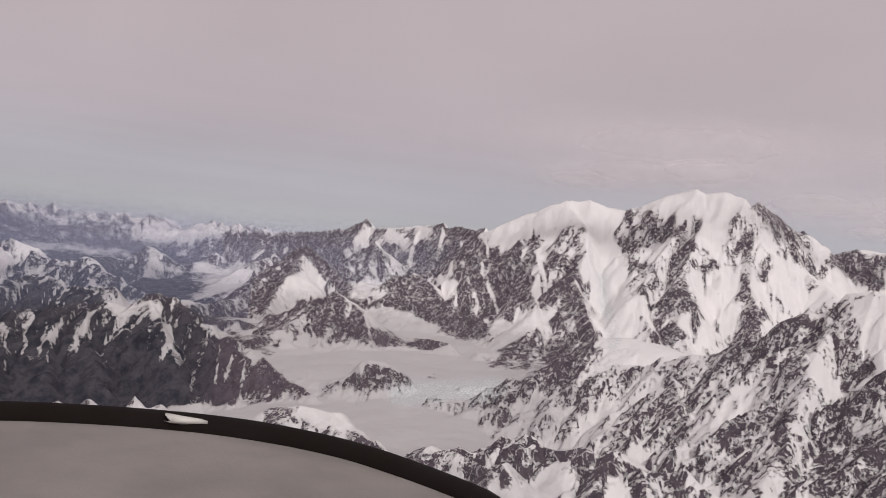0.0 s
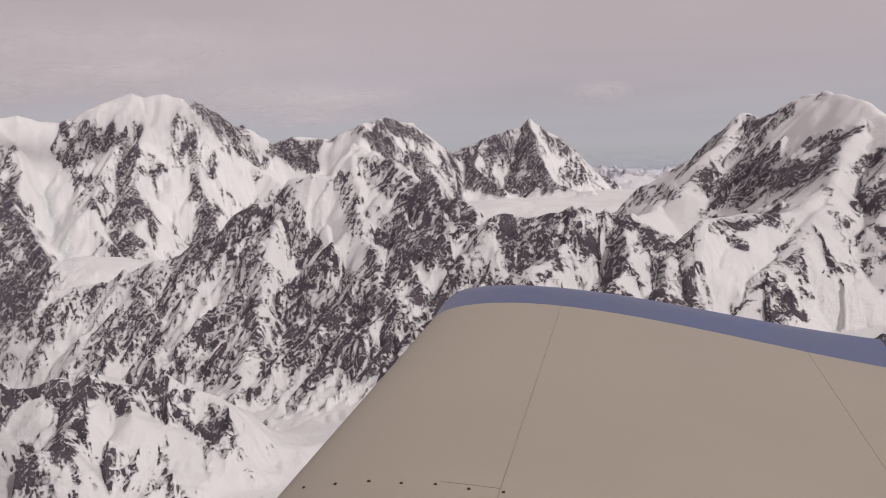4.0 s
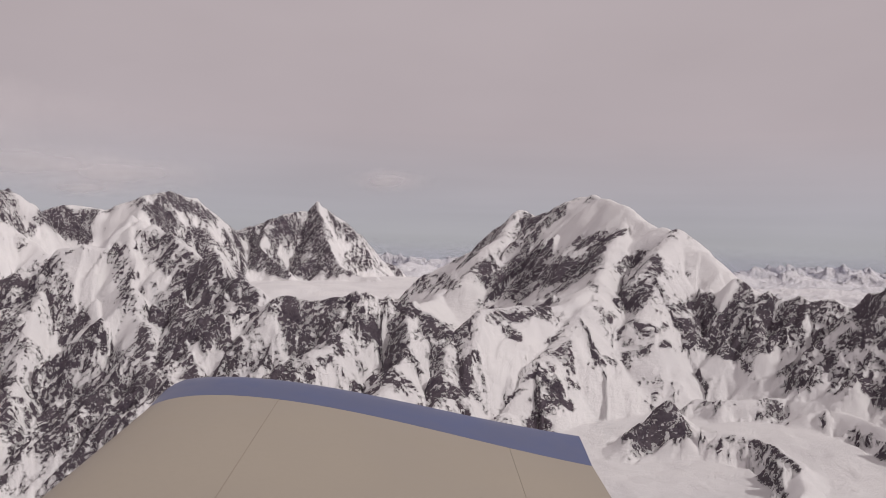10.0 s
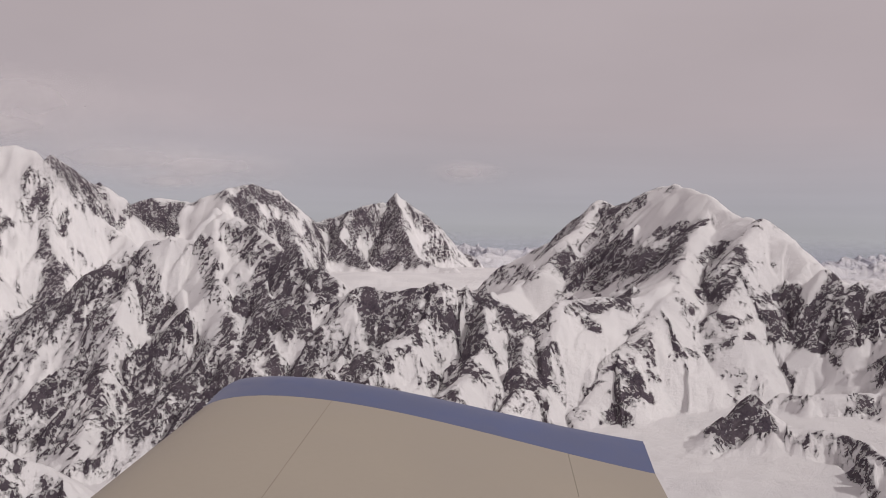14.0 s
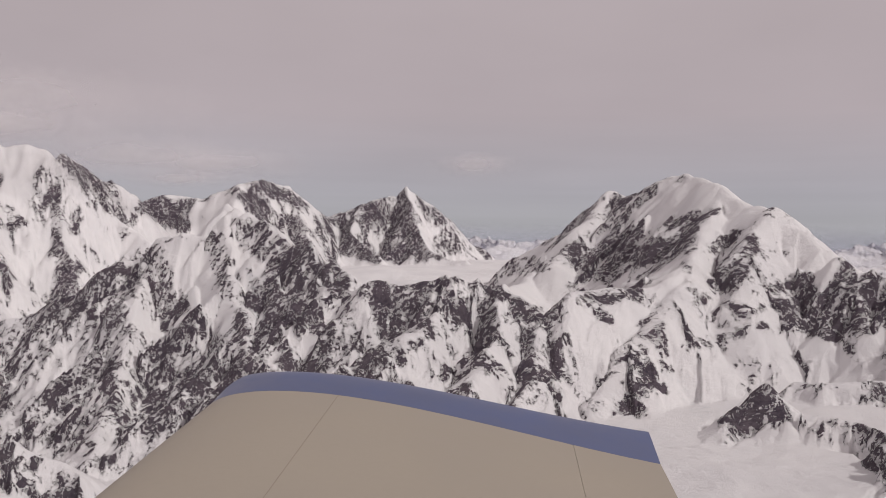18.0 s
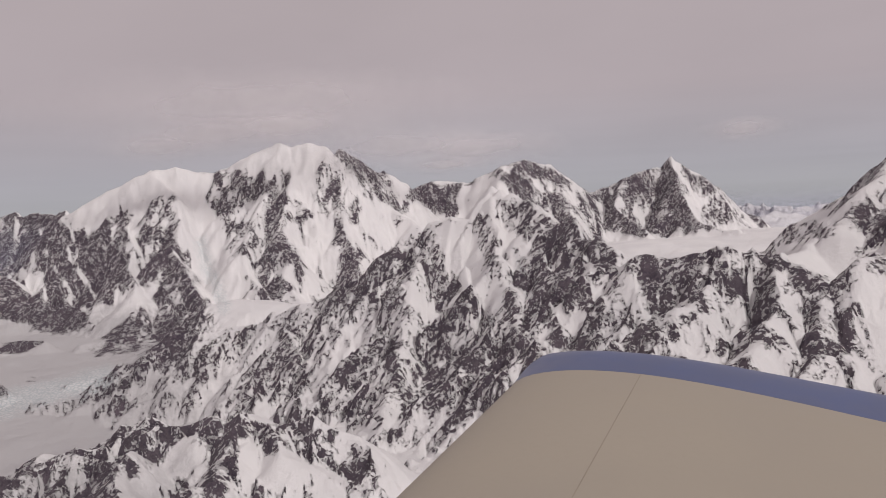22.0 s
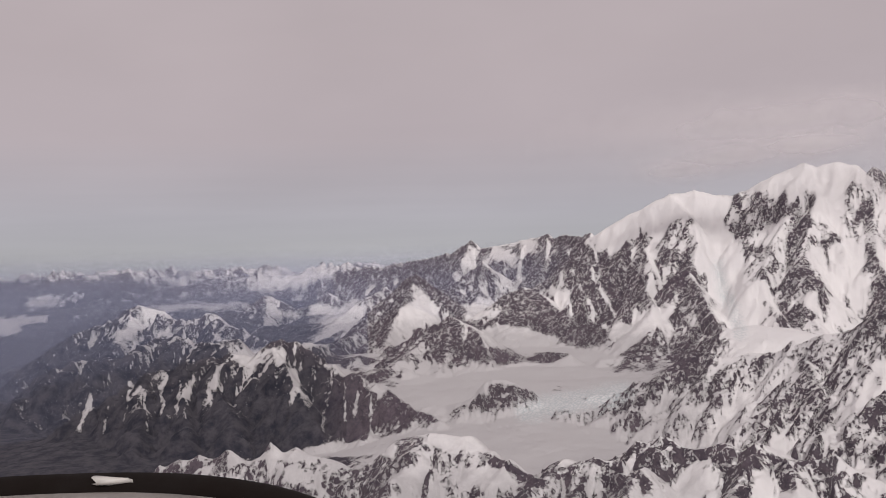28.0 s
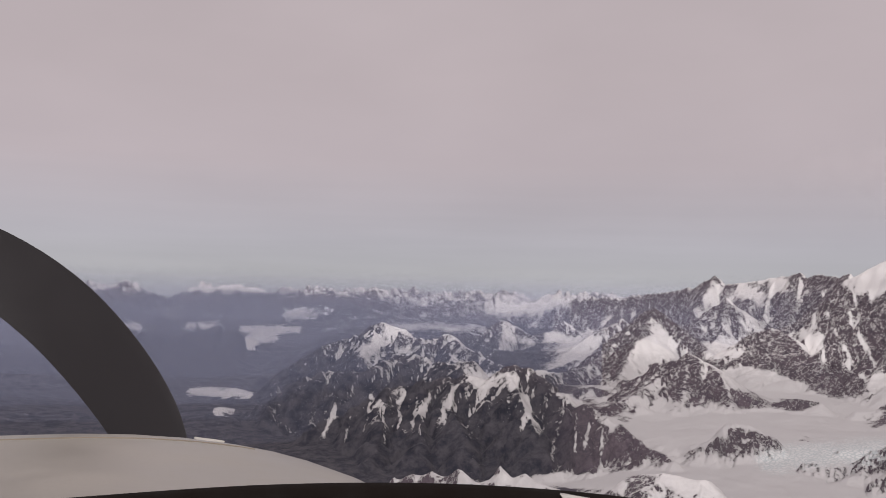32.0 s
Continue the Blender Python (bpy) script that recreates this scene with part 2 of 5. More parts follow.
def fbm(x, y, octaves, gain=0.5):
    s, a = 0.0, 1.0
    for i in range(octaves):
        s = s + a * perlin(x * 2 ** i + 37.7 * i, y * 2 ** i - 19.3 * i)
        a *= gain
    return s


def ridged(x, y, octaves, gain=0.5):
    """Sharp-crested noise, about 0 to 1."""
    s, a, n = 0.0, 1.0, 0.0
    for i in range(octaves):
        s = s + a * (1 - 2 * np.abs(perlin(x * 2 ** i + 11.3 * i, y * 2 ** i + 5.1 * i)))
        n += a
        a *= gain
    return s / n


def smooth(a, b, x):
    t = np.clip((x - a) / (b - a), 0, 1)
    return t * t * (3 - 2 * t)


# mountains: slope, fluting, roughness, bareness, softness; their ridge lines run over (bearing, elevation angle, distance)
MOUNTAINS = {}


def mountain(name, *character):
    MOUNTAINS[name] = (character, [])


def ridge(name, *line):
    MOUNTAINS[name][1].append(line)


mountain("massif", 1.4, 0.4, 0.05, -0.42, 5)
ridge("massif", (-42.2, 0.94, 1560), (-41.1, 1.65, 1555), (-39.5, 2.48, 1550), (-37.5, 3.41, 1540), (-35.9, 3.60, 1535), (-34.8, 3.30, 1535), (-33.8, 3.20, 1535), (-33.0, 3.51, 1525), (-31.6, 4.25, 1515), (-29.8, 4.94, 1500), (-29.2, 4.62, 1498), (-28.0, 4.82, 1495), (-27.0, 4.58, 1490), (-26.6, 3.77, 1488), (-26.1, 4.37, 1500), (-24.8, 3.71, 1510), (-24.0, 2.98, 1520), (-22.8, 2.65, 1540), (-22.0, 1.82, 1560))
ridge("massif", (-37.4, 3.47, 1540), (-36.3, 2.04, 1480), (-35.9, 0.17, 1430), (-36.5, -1.14, 1390), (-35.5, -2.89, 1330), (-35.1, -4.60, 1270), (-36.8, -6.16, 1230), (-39.0, -6.31, 1215), (-41.8, -7.10, 1205))
ridge("massif", (-39.5, 2.48, 1550), (-38.8, 0.31, 1480), (-38.7, -1.03, 1430), (-39.0, -2.67, 1385))
ridge("massif", (-33.7, 3.13, 1535), (-33.1, 2.09, 1500), (-33.6, 1.02, 1470))
ridge("massif", (-29.8, 4.84, 1500), (-30.7, 2.34, 1440), (-31.8, -0.01, 1380), (-32.2, -1.37, 1345), (-31.7, -2.94, 1310), (-30.7, -4.54, 1260))
ridge("massif", (-29.2, 4.55, 1498), (-29.2, 2.29, 1430), (-29.8, 0.24, 1370), (-29.4, -1.51, 1320), (-29.6, -3.22, 1280), (-29.0, -4.98, 1230))
ridge("massif", (-26.6, 3.64, 1488), (-26.3, 1.82, 1430), (-26.2, -0.26, 1370), (-25.6, -2.38, 1310), (-26.6, -4.15, 1260))
ridge("massif", (-27.0, 4.55, 1490), (-27.7, 2.23, 1440), (-27.9, 0.50, 1400))
ridge("massif", (-26.1, 4.24, 1500), (-24.9, 2.29, 1480), (-22.9, 0.56, 1450), (-20.8, -0.93, 1400))
mountain("shoulder", 1.2, 0.6, 0.08, -0.30, 3)
ridge("shoulder", (-44.0, -10.77, 900), (-40.9, -8.55, 888), (-37.1, -6.79, 870), (-33.3, -6.0, 852), (-30.4, -5.63, 828), (-27.6, -4.72, 804), (-24.7, -3.28, 780), (-21.8, -1.31, 762), (-19.7, -0.71, 756), (-17.5, -0.81, 756))
ridge("shoulder", (-21.8, -1.31, 762), (-22.3, -4.78, 690), (-23.0, -8.91, 624), (-24.5, -13.62, 552))
ridge("shoulder", (-19.1, -1.09, 750), (-18.5, -4.92, 672), (-17.7, -9.05, 600), (-16.4, -11.76, 564))
ridge("shoulder", (-30.4, -5.63, 828), (-29.2, -8.65, 750), (-28.3, -11.44, 672))
ridge("shoulder", (-20.8, -0.8, 750), (-18.2, -0.03, 744), (-16.9, 1.35, 768), (-14.6, 0.37, 720), (-12.9, -0.47, 684), (-11.5, -1.31, 654), (-9.6, -3.2, 618))
ridge("shoulder", (-16.9, 1.35, 768), (-16.5, -2.72, 672), (-15.8, -5.44, 624), (-15.9, -8.46, 576))
ridge("shoulder", (-14.6, 0.37, 720), (-13.5, -2.71, 660), (-14.5, -6.13, 612))
mountain("crest", 1.4, 0.6, 0.06, -0.14, 4.6)
ridge("crest", (-23.6, 3.0, 1690), (-21.9, 1.74, 1651), (-20.5, 2.21, 1651), (-18.2, 2.06, 1628), (-16.1, 3.0, 1605), (-14.9, 3.27, 1636), (-13.3, 2.87, 1659), (-11.9, 1.8, 1690), (-10.9, 1.05, 1705))
ridge("crest", (-16.1, 3.0, 1605), (-16.6, 0.68, 1498), (-17.2, -0.52, 1421))
ridge("crest", (-13.3, 2.87, 1659), (-12.2, 0.41, 1574), (-11.5, -1.31, 1498))
mountain("pyramid", 1.4, 0.7, 0.09, 0.06, 1.5)
ridge("pyramid", (-10.9, 1.05, 1728), (-10.0, 1.31, 1736), (-8.8, 1.85, 1736), (-7.7, 2.29, 1743), (-6.7, 2.41, 1751), (-6.0, 3.06, 1751), (-5.1, 2.34, 1751), (-4.1, 1.72, 1751), (-3.0, 0.55, 1766), (-2.1, -0.49, 1774), (-1.1, -0.9, 1782))
ridge("pyramid", (-6.0, 3.06, 1751), (-5.6, 0.86, 1651), (-4.6, -0.88, 1574), (-2.4, -1.9, 1521))
ridge("pyramid", (-8.8, 1.85, 1736), (-9.5, 0.1, 1644), (-7.7, -1.27, 1574))
mountain("dome", 1.15, 0.5, 0.045, -0.36, 9)
ridge("dome", (1.6, -0.78, 1020), (4.3, 0.58, 970), (5.5, 1.88, 945), (6.5, 2.82, 930), (7.4, 2.42, 915), (8.2, 2.7, 900), (8.7, 2.5, 890), (9.2, 3.15, 880), (10.1, 3.6, 860), (10.9, 3.8, 840), (13.0, 3.09, 750), (14.5, 1.91, 708), (15.8, 1.55, 678), (17.2, 0.51, 660), (18.6, -0.59, 642), (20.0, -1.92, 624))
ridge("dome", (13.0, 2.85, 750), (12.1, 0.75, 690), (11.3, -1.47, 624), (8.6, -3.07, 582), (4.9, -3.33, 558))
ridge("dome", (11.3, -1.47, 624), (10.0, -3.72, 570), (8.0, -6.5, 528), (6.0, -9.96, 492))
ridge("dome", (15.8, 1.79, 678), (14.5, -0.9, 624), (13.6, -3.6, 582))
ridge("dome", (20.0, -1.69, 624), (19.2, -4.69, 582))
ridge("dome", (6.5, 2.82, 930), (4.8, 0.31, 860), (3.5, -1.8, 810))
ridge("dome", (4.3, 0.2, 950), (3.2, -1.56, 870), (1.5, -2.8, 790), (-0.2, -3.43, 710))
mountain("cirque_wall", 1.2, 0.65, 0.08, -0.4, 3)
ridge("cirque_wall", (19.2, -1.53, 618), (20.4, -2.08, 606), (22.0, -2.32, 600), (23.3, -2.39, 594), (24.8, -2.58, 588), (26.4, -2.44, 576), (28.1, -1.36, 558), (29.3, -1.72, 552), (31.1, -1.93, 540), (34.1, -1.23, 528), (37.9, -2.61, 516))
ridge("cirque_wall", (20.4, -2.08, 606), (21.1, -5.53, 564))
ridge("cirque_wall", (26.4, -2.44, 576), (27.4, -5.91, 528))
ridge("cirque_wall", (23.3, -2.39, 594), (23.7, -6.09, 546))
mountain("buttress", 1.0, 0.65, 0.08, -0.06, 3)
ridge("buttress", (-13.2, -4.08, 624), (-10.4, -3.66, 600), (-7.7, -3.36, 582), (-4.2, -2.9, 570), (-2.1, -3.01, 570), (0.0, -3.43, 564), (2.8, -5.28, 546), (4.9, -4.2, 552))
ridge("buttress", (-4.2, -2.9, 570), (-4.8, -5.42, 540), (-6.2, -6.81, 516))
ridge("buttress", (0.0, -3.43, 564), (-0.3, -6.04, 528), (-2.0, -8.49, 492))
ridge("buttress", (2.8, -5.28, 546), (2.2, -8.05, 504), (0.8, -10.13, 474))
mountain("rock_pyramid", 1.0, 0.4, 0.08, 0.22, 1.5)
ridge("rock_pyramid", (13.5, -12.76, 444), (14.5, -10.87, 453), (15.8, -8.37, 462), (17.4, -10.0, 453), (18.9, -10.92, 447), (20.7, -11.41, 438), (22.2, -12.35, 429), (23.6, -13.75, 405), (23.6, -15.03, 390), (22.7, -16.69, 366))
mountain("low_rib", 1.2, 0.5, 0.08, 0.1, 2)
ridge("low_rib", (23.8, -9.54, 504), (25.6, -10.21, 486), (27.2, -10.57, 468), (29.3, -11.48, 438), (31.4, -13.1, 408))
ridge("low_rib", (17.2, -8.66, 510), (18.9, -8.99, 504), (22.2, -9.08, 516))
mountain("near_ridge", 0.9, 0.5, 0.05, -0.12, 2)
ridge("near_ridge", (-72.7, -12.91, 582), (-70.2, -12.4, 576), (-67.0, -11.9, 570), (-62.0, -11.23, 558), (-59.3, -11.95, 540), (-56.6, -12.09, 528), (-52.0, -11.19, 510), (-50.3, -11.48, 498), (-48.6, -12.84, 480), (-45.8, -13.53, 468), (-42.4, -12.94, 456), (-39.6, -11.86, 453), (-37.9, -11.51, 450), (-34.7, -11.75, 444), (-33.1, -12.17, 444), (-30.9, -11.61, 444), (-29.4, -11.85, 438), (-26.0, -13.46, 426))
ridge("near_ridge", (-37.9, -11.51, 450), (-39.4, -14.13, 426))
ridge("near_ridge", (-30.9, -11.61, 444), (-32.9, -14.2, 414))
ridge("near_ridge", (-52.0, -11.19, 510), (-54.6, -14.0, 468))
ridge("near_ridge", (-32.5, -11.26, 448), (-33.4, -13.04, 424), (-34.5, -15.46, 396))
ridge("near_ridge", (-32.5, -11.26, 448), (-30.6, -12.60, 432), (-29.8, -14.10, 412))
ridge("near_ridge", (-38.8, -11.44, 455), (-39.4, -12.99, 430), (-40.5, -15.22, 400))
ridge("near_ridge", (-44.4, -12.70, 470), (-45.9, -14.09, 445), (-47.3, -15.12, 425))
mountain("dark_mountain", 0.95, 0.75, 0.08, 0.34, 2)
ridge("dark_mountain", (-72.3, -8.16, 1180), (-70.8, -7.57, 1190), (-69.8, -6.63, 1195), (-68.6, -6.21, 1190), (-67.2, -5.92, 1180), (-65.4, -5.43, 1165), (-64.2, -5.66, 1150), (-63.1, -5.96, 1140), (-61.8, -5.06, 1135), (-60.8, -4.84, 1130), (-60.0, -5.13, 1120), (-58.7, -6.32, 1080), (-57.0, -7.17, 1045), (-54.9, -8.15, 1000), (-53.5, -9.12, 965), (-51.8, -9.87, 925))
ridge("dark_mountain", (-65.4, -5.50, 1165), (-64.9, -8.21, 1065), (-63.7, -10.66, 985))
ridge("dark_mountain", (-61.8, -5.13, 1135), (-60.5, -7.73, 1040), (-59.1, -10.46, 965))
ridge("dark_mountain", (-69.2, -6.45, 1192), (-69.6, -9.41, 1075), (-69.9, -10.79, 1010))
ridge("dark_mountain", (-58.7, -6.32, 1080), (-57.4, -8.74, 1000), (-56.1, -11.06, 940))
ridge("dark_mountain", (-67.2, -5.92, 1180), (-67.1, -8.13, 1090), (-66.9, -10.29, 1005))
ridge("dark_mountain", (-63.1, -5.96, 1140), (-62.4, -8.29, 1060), (-61.9, -10.32, 990))
mountain("inner_peaks", 0.95, 0.6, 0.08, 0.12, 1.6)
ridge("inner_peaks", (-53.0, -0.92, 1660), (-53.8, -1.93, 1640), (-54.7, -2.55, 1620), (-55.6, -3.59, 1580), (-57.0, -4.62, 1530), (-58.7, -5.08, 1480), (-59.9, -4.92, 1450))
ridge("inner_peaks", (-53.0, -0.99, 1660), (-53.5, -2.28, 1590), (-54.4, -3.95, 1500), (-55.1, -5.40, 1400))
ridge("inner_peaks", (-53.0, -0.99, 1660), (-51.7, -1.80, 1640), (-50.7, -2.85, 1610), (-49.8, -3.34, 1580))
ridge("inner_peaks", (-50.7, -1.70, 1840), (-49.6, -0.76, 1860), (-48.7, -0.21, 1870), (-47.9, -1.47, 1840), (-47.0, -2.58, 1800))
ridge("inner_peaks", (-48.7, -0.28, 1870), (-49.1, -1.88, 1800), (-49.8, -3.20, 1740))
ridge("inner_peaks", (-63.9, -3.21, 2050), (-62.8, -2.53, 2060), (-62.0, -1.92, 2070), (-61.1, -2.35, 2060), (-60.3, -2.84, 2030), (-59.1, -2.51, 2050), (-58.3, -1.89, 2070), (-57.3, -2.70, 2040), (-56.4, -3.23, 2000))
ridge("inner_peaks", (-62.0, -1.99, 2070), (-62.3, -3.51, 1960))
ridge("inner_peaks", (-60.8, -4.91, 1700), (-59.1, -4.24, 1730), (-57.3, -3.15, 1780), (-55.9, -2.19, 1820), (-54.9, -1.67, 1850))
mountain("front_peaks", 0.72, 0.6, 0.08, 0.12, 1.6)
ridge("front_peaks", (-55.4, -6.88, 1200), (-54.4, -6.37, 1220), (-52.8, -5.27, 1260), (-51.7, -4.45, 1285), (-50.8, -3.55, 1300), (-50.0, -4.10, 1290), (-48.6, -5.42, 1250), (-46.5, -6.30, 1230), (-45.3, -5.88, 1240), (-43.9, -6.00, 1225))
ridge("front_peaks", (-50.8, -3.62, 1300), (-51.1, -5.35, 1250), (-51.7, -6.56, 1205))
ridge("front_peaks", (-48.6, -5.42, 1250), (-48.4, -6.38, 1215))
ridge("front_peaks", (-48.8, -4.04, 1480), (-47.5, -2.93, 1500), (-46.3, -1.89, 1520), (-45.5, -2.24, 1500), (-44.8, -2.93, 1470), (-43.5, -4.02, 1430), (-42.4, -4.63, 1410), (-41.7, -5.37, 1390))
ridge("front_peaks", (-46.3, -1.96, 1520), (-45.8, -3.62, 1460), (-44.6, -4.99, 1410))
ridge("front_peaks", (-57.3, -6.34, 1290), (-56.5, -5.83, 1320), (-55.4, -6.36, 1290), (-54.2, -7.47, 1230), (-53.5, -8.10, 1195))
mountain("wall_spur", 1.0, 0.6, 0.08, -0.08, 1.6)
ridge("wall_spur", (-36.5, -1.14, 1385), (-35.5, -2.89, 1325), (-35.0, -4.61, 1265), (-35.3, -5.77, 1235), (-36.8, -6.23, 1222), (-39.0, -6.38, 1210), (-41.8, -7.10, 1198))
ridge("wall_spur", (-35.0, -4.61, 1265), (-35.5, -6.26, 1215))
ridge("wall_spur", (-38.9, -1.02, 1440), (-38.7, -2.35, 1380), (-38.6, -3.53, 1330))
mountain("back_range", 1.3, 0.65, 0.08, -0.06, 1.6)
ridge("back_range", (-61.8, -1.51, 2700), (-60.4, -0.97, 2680), (-58.7, -0.28, 2650), (-57.5, -0.57, 2600), (-56.3, -0.30, 2550), (-54.9, -0.38, 2450), (-53.5, -0.11, 2350), (-52.1, 0.02, 2250), (-51.0, 0.29, 2180), (-50.2, 0.57, 2150), (-49.6, 1.05, 2140), (-48.9, 0.56, 2120), (-47.9, 0.65, 2080), (-46.1, 1.02, 2020), (-45.3, 1.15, 1980), (-44.7, 1.35, 1950), (-44.3, 1.07, 1930), (-43.6, 1.24, 1880), (-42.7, 1.06, 1820), (-42.2, 1.33, 1750))
ridge("back_range", (-49.6, 0.98, 2140), (-50.0, -0.13, 2060), (-50.7, -1.18, 1980))
ridge("back_range", (-46.1, 0.95, 2020), (-46.5, -0.50, 1930), (-47.0, -1.71, 1860))
ridge("back_range", (-44.7, 1.22, 1950), (-45.0, -0.51, 1840), (-45.5, -1.89, 1740))
ridge("back_range", (-43.6, 1.13, 1880), (-43.6, -0.86, 1740), (-43.1, -2.92, 1600), (-42.1, -4.45, 1490))
ridge("back_range", (-42.2, 1.19, 1750), (-41.9, -0.87, 1650), (-41.4, -2.92, 1540), (-40.6, -4.20, 1470))
ridge("back_range", (-40.9, 0.66, 1640), (-40.4, -1.55, 1570), (-39.9, -3.59, 1480))
mountain("snow_foothills", 0.9, 0.7, 0.08, -0.05, 3)
ridge("snow_foothills", (-73.4, -3.99, 1850), (-72.1, -3.50, 1850), (-70.8, -3.10, 1840), (-69.7, -2.35, 1840), (-68.5, -2.64, 1800), (-67.2, -3.28, 1760), (-66.4, -3.43, 1720), (-65.4, -2.97, 1720), (-64.6, -3.74, 1680), (-62.9, -4.39, 1640), (-61.1, -5.11, 1600))
ridge("snow_foothills", (-69.7, -2.42, 1840), (-70.2, -3.52, 1760), (-70.8, -4.33, 1700))
ridge("snow_foothills", (-65.4, -3.04, 1720), (-65.2, -4.48, 1640))
ridge("snow_foothills", (-74.4, -5.84, 1480), (-72.9, -5.42, 1500), (-70.5, -5.51, 1480), (-69.2, -4.78, 1500), (-68.6, -4.23, 1520), (-67.2, -4.43, 1500), (-65.9, -4.80, 1460), (-63.9, -4.71, 1430))
mountain("valley_spur", 0.5, 0.6, 0.06, 0.5, 6)
ridge("valley_spur", (-77.8, -6.1, 1980), (-74.8, -5.07, 2010), (-72.1, -4.35, 2100), (-70.1, -3.27, 2400))
ridge("valley_spur", (-73.5, -3.85, 2520), (-70.8, -2.42, 2580), (-68.7, -2.9, 2520))
mountain("valley_hills", 0.5, 0.7, 0.07, 0.5, 6)
ridge("valley_hills", (-86.0, -3.46, 2520), (-83.5, -2.79, 2640), (-81.2, -2.43, 2700), (-79.3, -2.57, 2640), (-78.3, -3.06, 2580))
ridge("valley_hills", (-74.9, -3.36, 2880), (-72.2, -1.93, 3000), (-70.5, -1.37, 3060), (-68.7, -1.68, 3120), (-66.6, -1.81, 3120))
ridge("valley_hills", (-82.9, -1.62, 3720), (-80.6, -1.41, 3720), (-78.0, -1.53, 3600), (-76.3, -2.01, 3480))
mountain("islet", 0.9, 0.4, 0.08, 0.4, 2)
ridge("islet", (-49.6, -8.51, 960), (-48.8, -7.85, 966), (-47.9, -7.59, 966), (-46.9, -7.95, 960), (-46.2, -8.24, 960))

# valley floors: bearing, distance, height against the aircraft
FLOOR = []
FLOOR += [(-64.6, 961, -200), (-60.5, 939, -190), (-56.3, 875, -180), (-51.4, 865, -168), (-48.3, 890, -160), (-44.9, 903, -156), (-50.0, 1053, -150), (-52.1, 1067, -152), (-46.6, 1089, -148), (-43.1, 1081, -146), (-44.8, 1241, -142), (-41.5, 1338, -136), (-39.5, 1576, -122), (-55.6, 1241, -146), (-56.8, 1362, -135), (-47.9, 1475, -122), (-52.4, 1680, -106), (-49.3, 1755, -95), (-40.8, 1000, -140), (-60, 1000, -210)]
FLOOR += [(-63, 1100, -210), (-40, 800, -165), (-50, 620, -168), (-35, 580, -155), (-25, 500, -142), (-50, 380, -135), (-35, 340, -130), (-20, 400, -130), (-60, 420, -150), (-62, 700, -205), (17.6, 400, -98), (29, 360, -98), (27, 530, -75), (30, 545, -74), (20, 530, -77), (24, 560, -72), (34, 530, -74), (6, 470, -92), (-8, 500, -108), (-15, 480, -122), (12.5, 450, -94), (22, 480, -81), (40, 480, -78), (-7, 1500, -50)]
FLOOR += [(0, 1560, -42), (-20, 1000, -60), (-33, 1000, -70), (4, 800, -60), (25, 900, -100), (-78, 1980, -242), (-83, 1980, -242), (-77, 2880, -170), (-85, 1200, -240), (-65, 900, -235), (-70, 1400, -245), (-60, 1500, -165), (-66, 2900, -140), (-45, 1700, -110), (-20, 1700, -100), (10, 1700, -120), (-90, 400, -220), (0, 200, -120), (-60, 2200, -150)]


# snowfields (-) and bare cliffs (+): from bearing, elevation to bearing, elevation; half width in degrees; amount
SNOW_AND_CLIFFS = []
# the massif
SNOW_AND_CLIFFS += [
    (-34.2, 2.47, -34.8, 0.80, 0.77, -0.9),
    (-34.8, 0.80, -34.5, -0.91, 0.91, -0.9),
    (-34.4, -0.91, -33.8, -3.32, 1.12, -0.9),
    (-33.8, -3.32, -33.4, -5.05, 0.91, -0.9),
    (-41.7, 0.76, -37.2, 3.17, 0.70, -0.9),
    (-40.8, 1.31, -36.3, 2.71, 0.70, -0.9),
    (-36.9, 2.83, -34.7, 2.49, 0.56, -0.8),
    (-28.9, 3.82, -27.2, 4.11, 0.70, -0.8),
    (-28.3, 2.94, -27.7, 1.88, 0.70, -0.7),
    (-32.0, 3.41, -30.3, 3.70, 0.42, -0.6),
    (-27.8, -0.19, -27.5, -2.64, 0.77, -0.8),
    (-28.5, -1.55, -27.9, -3.66, 0.63, -0.6),
    (-24.9, 2.11, -23.2, 0.30, 0.70, -0.5),
    (-22.8, 1.85, -21.5, 0.22, 0.49, -0.6),
]
SNOW_AND_CLIFFS += [
    (-24.7, -0.34, -22.3, -1.49, 0.63, -0.6),
    (-32.1, 0.69, -31.1, 1.60, 0.35, -0.6),
    (-40.2, -4.90, -37.9, -3.74, 0.56, -0.8),
    (-42.1, -6.04, -40.8, -5.17, 0.49, -0.8),
    (-36.5, -3.50, -36.0, -4.37, 0.39, -0.8),
    (-32.8, -2.36, -32.4, -3.75, 0.42, -0.7),
    (-34.1, 1.79, -33.1, 0.90, 0.46, 1.0),
    (-33.5, 2.78, -33.2, 1.93, 0.28, 0.9),
    (-32.4, 2.40, -31.7, 1.87, 0.28, 0.8),
    (-31.4, 1.86, -30.4, 2.33, 0.25, 0.8),
    (-33.0, -0.13, -31.5, 0.15, 0.28, 0.9),
    (-32.2, -1.36, -30.8, -0.40, 0.28, 0.9),
    (-31.5, -2.43, -30.2, -1.12, 0.35, 0.9),
    (-31.0, -4.18, -30.5, -3.52, 0.35, 1.0),
]
